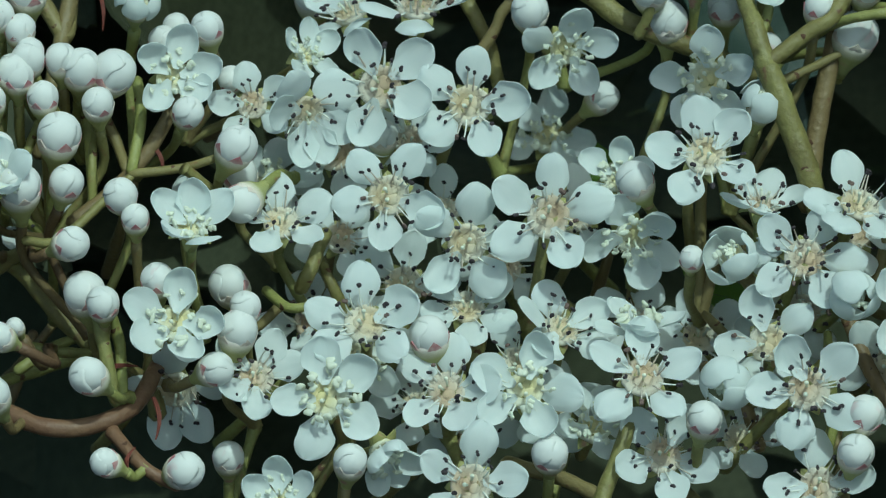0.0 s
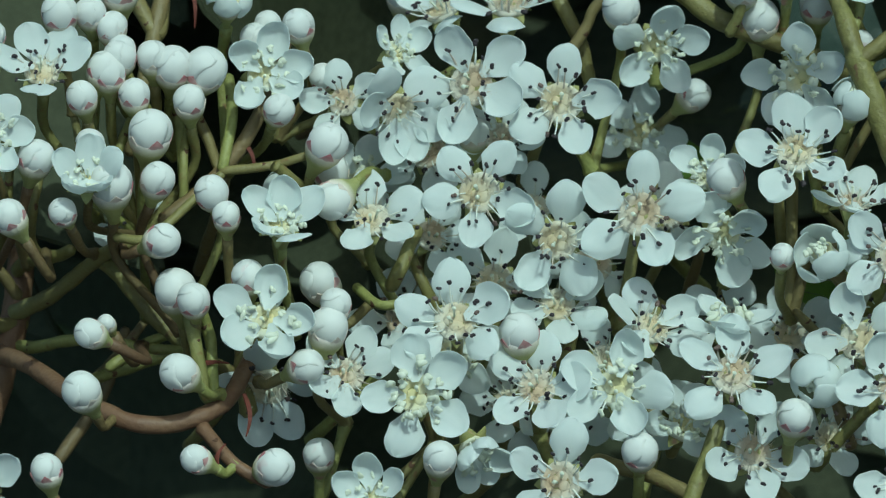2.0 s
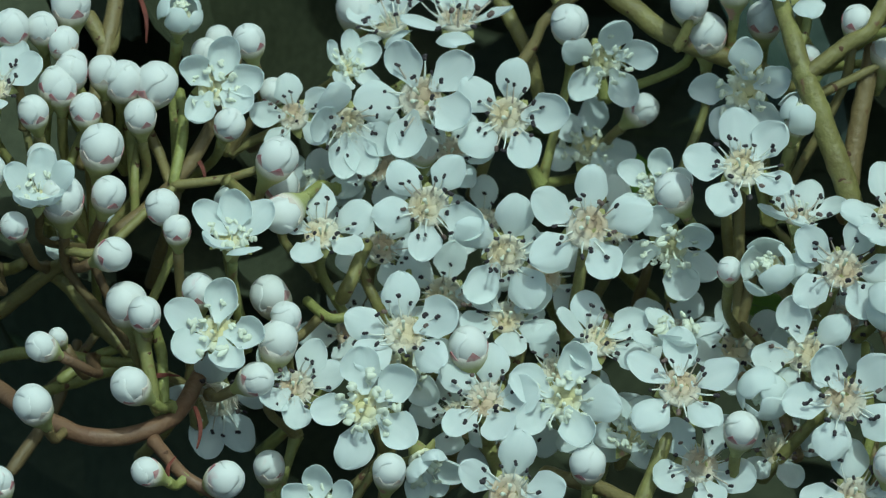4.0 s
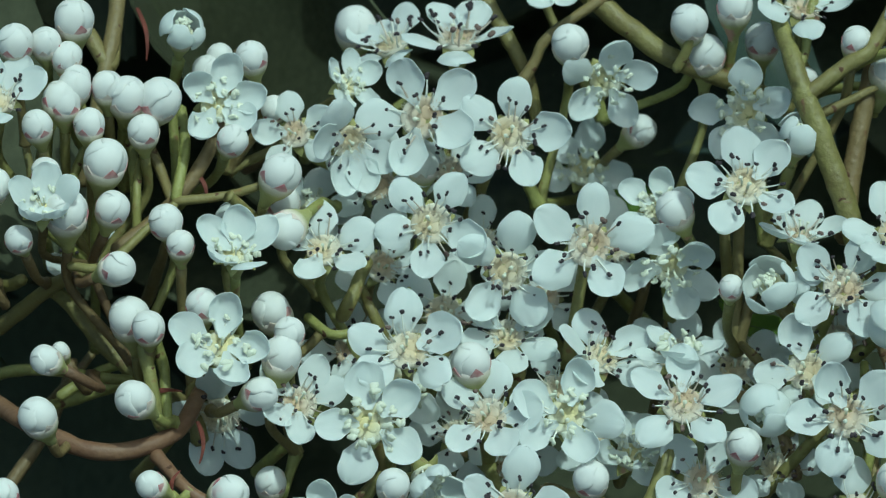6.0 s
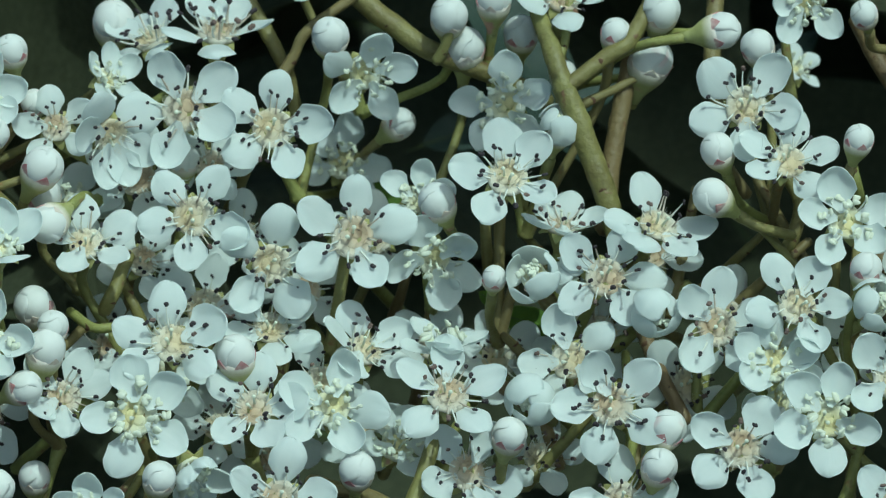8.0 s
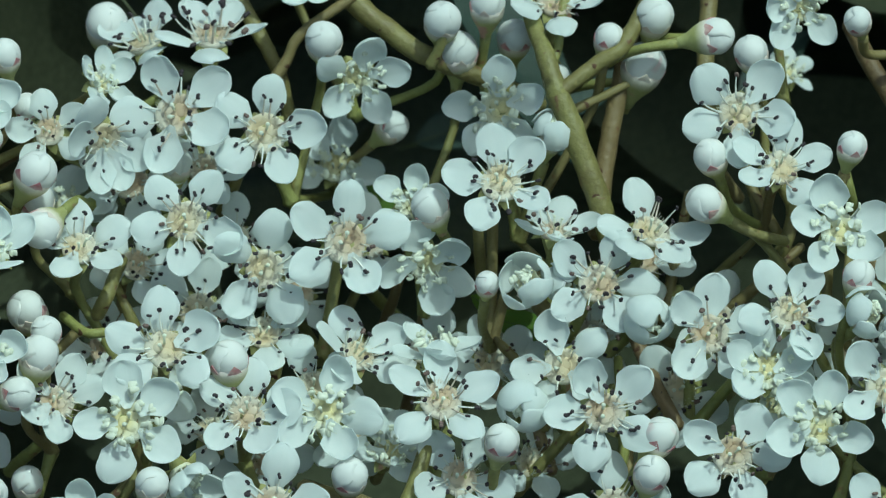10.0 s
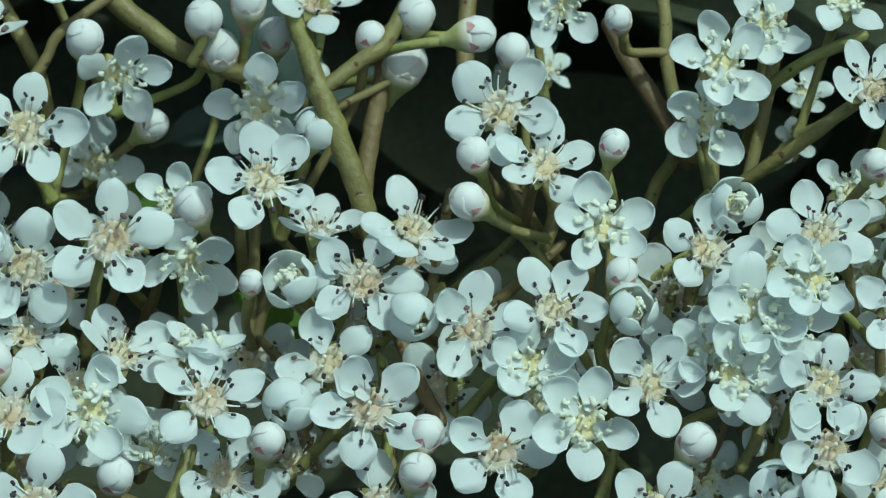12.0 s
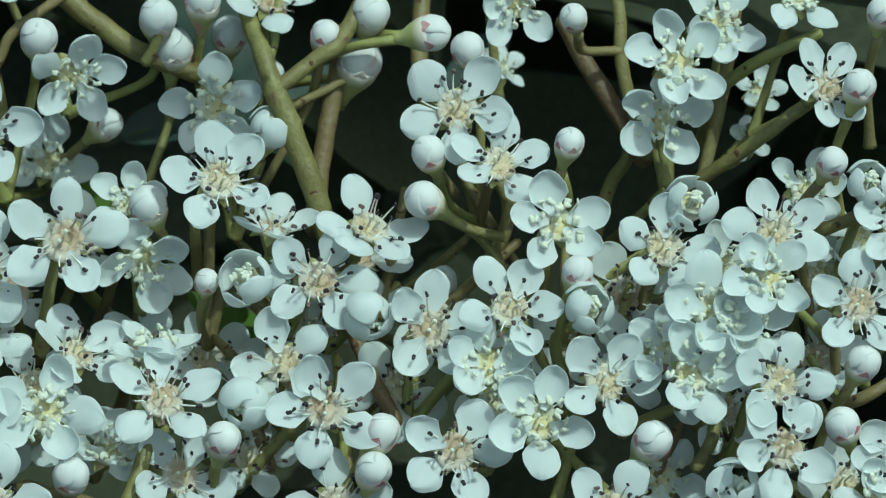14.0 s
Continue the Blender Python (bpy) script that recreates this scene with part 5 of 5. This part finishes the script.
# Buds
bud(-29.4, 4.8, 18.3, 1.33, 35, 90, 0.2)
bud(-29.9, 3.7, 15.4, 0.91, 35, 90, 0.5)
bud(-29.2, 3.3, 13.4, 1.12, 20, 90, 0.5)
bud(-29.9, 2.7, 12.2, 1.11, 35, 90, 0.5)
bud(-26.9, 3.9, 13.4, 1.08, 35, 90, 0.2)
bud(-25.5, 4.1, 12.8, 1.33, 25, 80, 0.3)
bud(-28.1, 2.7, 10.7, 1.04, 35, 90, 1)
bud(-26.9, 2.2, 8.1, 1.46, 35, 80, 0.6)
bud(-24.3, 3.6, 10.3, 1.08, 30, 90, 0.5)
bud(-26.3, 1.3, 4.7, 1.14, 30, 70, 0.6)
bud(-29.5, 0.3, 4.4, 1.45, 30, 90, 0.2)
bud(-22.6, 1.9, 3.8, 1.14, 12, 95, 0.5)
bud(-21.5, 1.6, 2.2, 0.94, 35, 90, 1)
bud(-18, 4.6, 9.7, 1.05, 15, 60, 0.9)
bud(-19.2, 10, 16, 0.93, 35, 90, 0.6)
bud(-16.8, 6.8, 15.8, 1.09, 30, 100, 0.2)
bud(-20.1, 9.4, 15, 1.00, 35, 90, 0.3)
bud(-15.2, 8.9, 12.2, 0.89, 15, 100, 0.8)
bud(-25.8, 0, 0.4, 1.14, 28, 20, 0.6, (-29, 5, -0.1))
bud(-19.9, 0.5, -2.1, 1.10, 35, 90, 0.6)
bud(-23.6, -0.8, -3.7, 1.10, 20, 90, 0.9)
bud(-13.8, 0.9, -4, 1.04, 20, 90, 0.4)
bud(-14.3, 0.4, -5.6, 1.31, 40, 80, 0.1)
bud(-15.7, -0.7, -8.3, 1.13, 32, 25, 0.8, (-19.4, 4.5, -9.6))
bud(-24.5, -2.6, -8.7, 1.23, 22, 140, 0.6, (-21.9, 1.6, -10.4))
bud(-23.2, -4.2, -14.6, 0.95, 32, 150, 0.5, (-20.6, -1.8, -15.2))
bud(-17.7, -3.3, -15.2, 1.23, 22, 20, 0.1, (-19.4, -1.8, -15.9))
bud(-1, 1.4, -6, 1.32, 40, 100, 0.9)
bud(-6.4, -1.7, -14.6, 1.10, 35, 80, 0.1)
bud(6.2, 8.8, 17.1, 1.28, 15, 90, 0.1)
bud(7.4, -1.3, -14.1, 1.20, 20, 90, 0.1)
bud(18.1, -1.5, -11.7, 1.17, 30, 80, 0.2)
bud(14.8, 8.6, 18.6, 1.28, 20, 90, 0.2)
bud(18.1, 8.6, 19.8, 1.21, 40, 90, 0.3)
bud(13.5, 4.3, 4.9, 1.26, 30, 120, 0.6)
bud(17.4, 2.1, -0.6, 0.83, 20, 90, 0.8)
bud(30, 5.9, 18.8, 1.30, 20, 80, 0.1)
bud(26.7, 6.2, 17.2, 1.02, 40, 80, 0.2)
bud(28.3, -4.1, -13.9, 1.19, 25, 80, 0.1)
bud(29, -3.5, -11.3, 1.23, 40, 60, 0.9)
bud(-14.5, 3.4, 7.3, 1.36, 35, 60, 0.5, (-18.3, 4.3, 5.7))
bud(-14.2, 3.2, 3.2, 1.29, 25, -140, 0.1, (-10.7, 9.2, 5.1))
bud(-25.1, 1.6, -3, 1.39, 35, 100, 0.2)
bud(-15.2, 5.2, -2.5, 1.33, 40, 120, 0.5, (-11.4, 7.3, -3.9))
bud(-15.1, 3.4, -14.6, 1.05, 35, 90, 0.3)
bud(16.2, 10.8, 16.5, 1.36, 35, 90, 0.2)
bud(29.5, 8, 15.4, 1.52, 40, 70, 0.2, (28.1, 9.8, 13.8))
bud(11.7, 14.5, 11.1, 1.08, 40, 40, 0.2, (9, 17.9, 8.6))
bud(-9.4, 15.7, 18.7, 1.45, 35, 90, 0.2)
bud(-14.5, 7.8, 5.4, 1.20, 35, 90, 0.2)
bud(-4.4, 10.8, 8.2, 1.07, 35, 90, 0.2)
bud(-33.4, 3, 16.5, 1.21, 25, 90, 0.7)
bud(-31.3, 3.7, 16.5, 1.04, 30, 90, 0.5)
bud(-29.7, 3.9, 15.6, 0.94, 35, 90, 0.6)
bud(-38, 1.6, 14.8, 0.93, 25, 80, 0.7)
bud(-38.4, 1.2, 13.4, 1.20, 30, 90, 0.3)
bud(-38.7, 0.8, 12.1, 1.13, 35, 90, 0.6)
bud(-29.1, 3.5, 13.9, 0.97, 15, 80, 0.5)
bud(-30.2, 2.7, 12.5, 1.14, 40, 70, 0.6)
bud(-31.7, 1.6, 10.5, 1.03, 30, 100, 0.9)
bud(-34.6, -0.6, 6.2, 1.19, 35, 70, 0.2)
bud(-31, 0.8, 7.2, 0.96, 20, 80, 0.3)
bud(-32.7, -1.3, 2.4, 0.92, 14, 110, 0.9, (-31.3, 7.4, -0.6))
bud(-36.3, -2.4, 2.1, 1.12, 35, 120, 0.9, (-35.2, 9.5, -0.6))
bud(-38.9, -1.7, 4.3, 1.16, 30, 90, 0.2)
bud(-38.3, -4, -2.9, 1.15, 40, 90, 0.2)
bud(-30.6, -3.3, -6, 0.98, 25, 150, 0.2, (-28.3, 9, -7.2))
bud(-31, -4.7, -9.9, 1.25, 25, 115, 0.3, (-29.1, 0.2, -11.9))
bud(-33.1, -7, -15.2, 1.04, 40, 100, 0.9)
bud(-40.2, 2.2, 16.6, 0.76, 35, 90, 0.3)
bud(-29.9, 1.1, -5.4, 0.62, 30, 120, 0.3, (-28, 9, -7.2))
bud(34.1, 3.8, 17.2, 1.25, 50, 10, 0.9)
bud(36.5, 2.8, 16, 1.15, 30, 110, 0.2)
bud(43.9, 1, 18.2, 0.93, 20, 120, 0.1, (48.2, 5.2, 16.0))
bud(33.3, 1.3, 8.5, 1.14, 30, 120, 0.2)
bud(32.7, 0.4, 5.1, 1.24, 40, 150, 0.4)
bud(43, -1.6, 9.1, 0.99, 40, 80, 0.9)
bud(42.9, -4.5, -0.1, 1.05, 40, 80, 0.9)
bud(47, -9.8, -11.9, 1.26, 25, 60, 0.2)
bud(59.8, -12.5, -10.9, 1.15, 35, 120, 0.9)
bud(61.4, -12.5, -6.6, 1.12, 30, 70, 0.2)
bud(62.3, -8.9, 12.8, 1.10, 35, 80, 0.7)
bud(60.1, -9.6, 7.4, 1.00, 25, 70, 0.4)
bud(64.5, -7.2, 18.1, 1.01, 30, 90, 0.3)
bud(23.5, 12, 14.7, 0.93, 30, 90, 0.2)
flower("new", 59.3, 7.1, 13.1, 2.2, 20, 90, (10, 80, 150, 220, -60), 20)
flower("new", 58.2, 6.5, 9.5, 2, 20, 90, (20, 90, 160, 230, -50), 20)
flower("new", 41.8, 17.4, 15.5, 2.3, 40, 60, (20, 90, 160, 230, -50), 20)
bud(20.4, 11.5, 17.6, 1.21, 30, 90, 0.2)

# Dry bracts
bract(-20.2, 0.8, -10.3, 3, 20, 88, 0)
bract(-23.7, 1.7, -8.4, 2.4, 60, -4, 0)
bract(-20.8, 6.4, 7.5, 2.4, 30, 70, 10)
bract(-25.3, 11.3, 19.6, 3.9, 20, 80, 0)
bract(-21.7, -2.2, -15.6, 2, 10, -75, 0)

# Single leaves between the stalks
leaf(17.4, 13.9, -1.4, 5, 60, 35, 10, 3)
leaf(18.7, 14.1, -3.1, 5.8, 65, 10, -10, 3)
leaf(9.1, 19.8, 8.3, 6.8, 70, 40, 0, 3)
leaf(17.2, 25.8, 23.3, 18.1, 60, 50, 0, 4)
leaf(16.5, 52, 11.5, 9.5, 60, -20, 10, 4)
leaf(25.8, 24.9, 12.5, 6.4, 60, -40, 0, 4)
leaf(42.5, 44, 14.6, 8.5, 60, -50, 0, 4)

# ---- leaves behind the flower heads, and unseen ones added above for shade ----
leaf_rng = random.Random(5)


def leaf_bank(columns, x0, dx, rows, y0, dy, z0, dz, small, large, bare=(), deep=()):
    """A bank of overlapping leaves, each turned its own way."""
    for row in range(rows):
        for col in range(columns):
            if (row, col) in bare:
                continue
            x, y, z = x0 + col * dx + leaf_rng.uniform(-8, 8), y0 + row * dy + leaf_rng.uniform(-6, 9), z0 + row * dz + leaf_rng.uniform(-7, 7)
            size, turns = leaf_rng.uniform(small, large), (leaf_rng.uniform(35, 110), leaf_rng.uniform(-20, 60), leaf_rng.uniform(-60, 60))
            leaf(x, y + (60 if (row, col) in deep else 0), z, size, *turns, leaf_rng.randrange(3))


leaf_bank(9, -75, 20, 5, 52, 9, 48, -20, 48, 75, ((3, 0),), ((1, 5),))
leaf_bank(8, -110, 32, 4, 110, 8, 70, -42, 90, 120, ((1, 5),))
# Unseen bank over the heads, added to keep sun off the leaves behind.
leaf_bank(9, -80, 22, 3, 22, 12, 46, 16, 55, 80)
leaf_bank(8, -150, 42, 5, 165, 8, 110, -58, 120, 150)
leaf_bank(7, -40, 36, 5, 225, 8, 110, -45, 120, 150)

# ---- woody stems that carry the flower heads, down to the ground ----
DOWN = PLACE.inverted()
for x0, z0, gx, gy in ((-24, -16, -0.05, 0.10), (14, -20, 0.01, 0.14), (44, -22, 0.07, 0.09)):
    root_at, knee = DOWN @ Vector((gx, gy, -0.02)) / MM, DOWN @ Vector((gx * 0.9, gy * 0.9, 0.35)) / MM
    branch("branch", RED_STEM, "reddish brown woody stem of the shrub under the flower head", (1.5, 6.0), [(x0, 42, z0 - 12), (x0 * 0.9, 46, z0 - 40), tuple(knee), tuple(root_at)])

# ---- an unseen leaf added above the upper flowers to cast shade on them ----
leaf(11.6, -8, 25.8, 14.5, 45, 0, 0, 0)
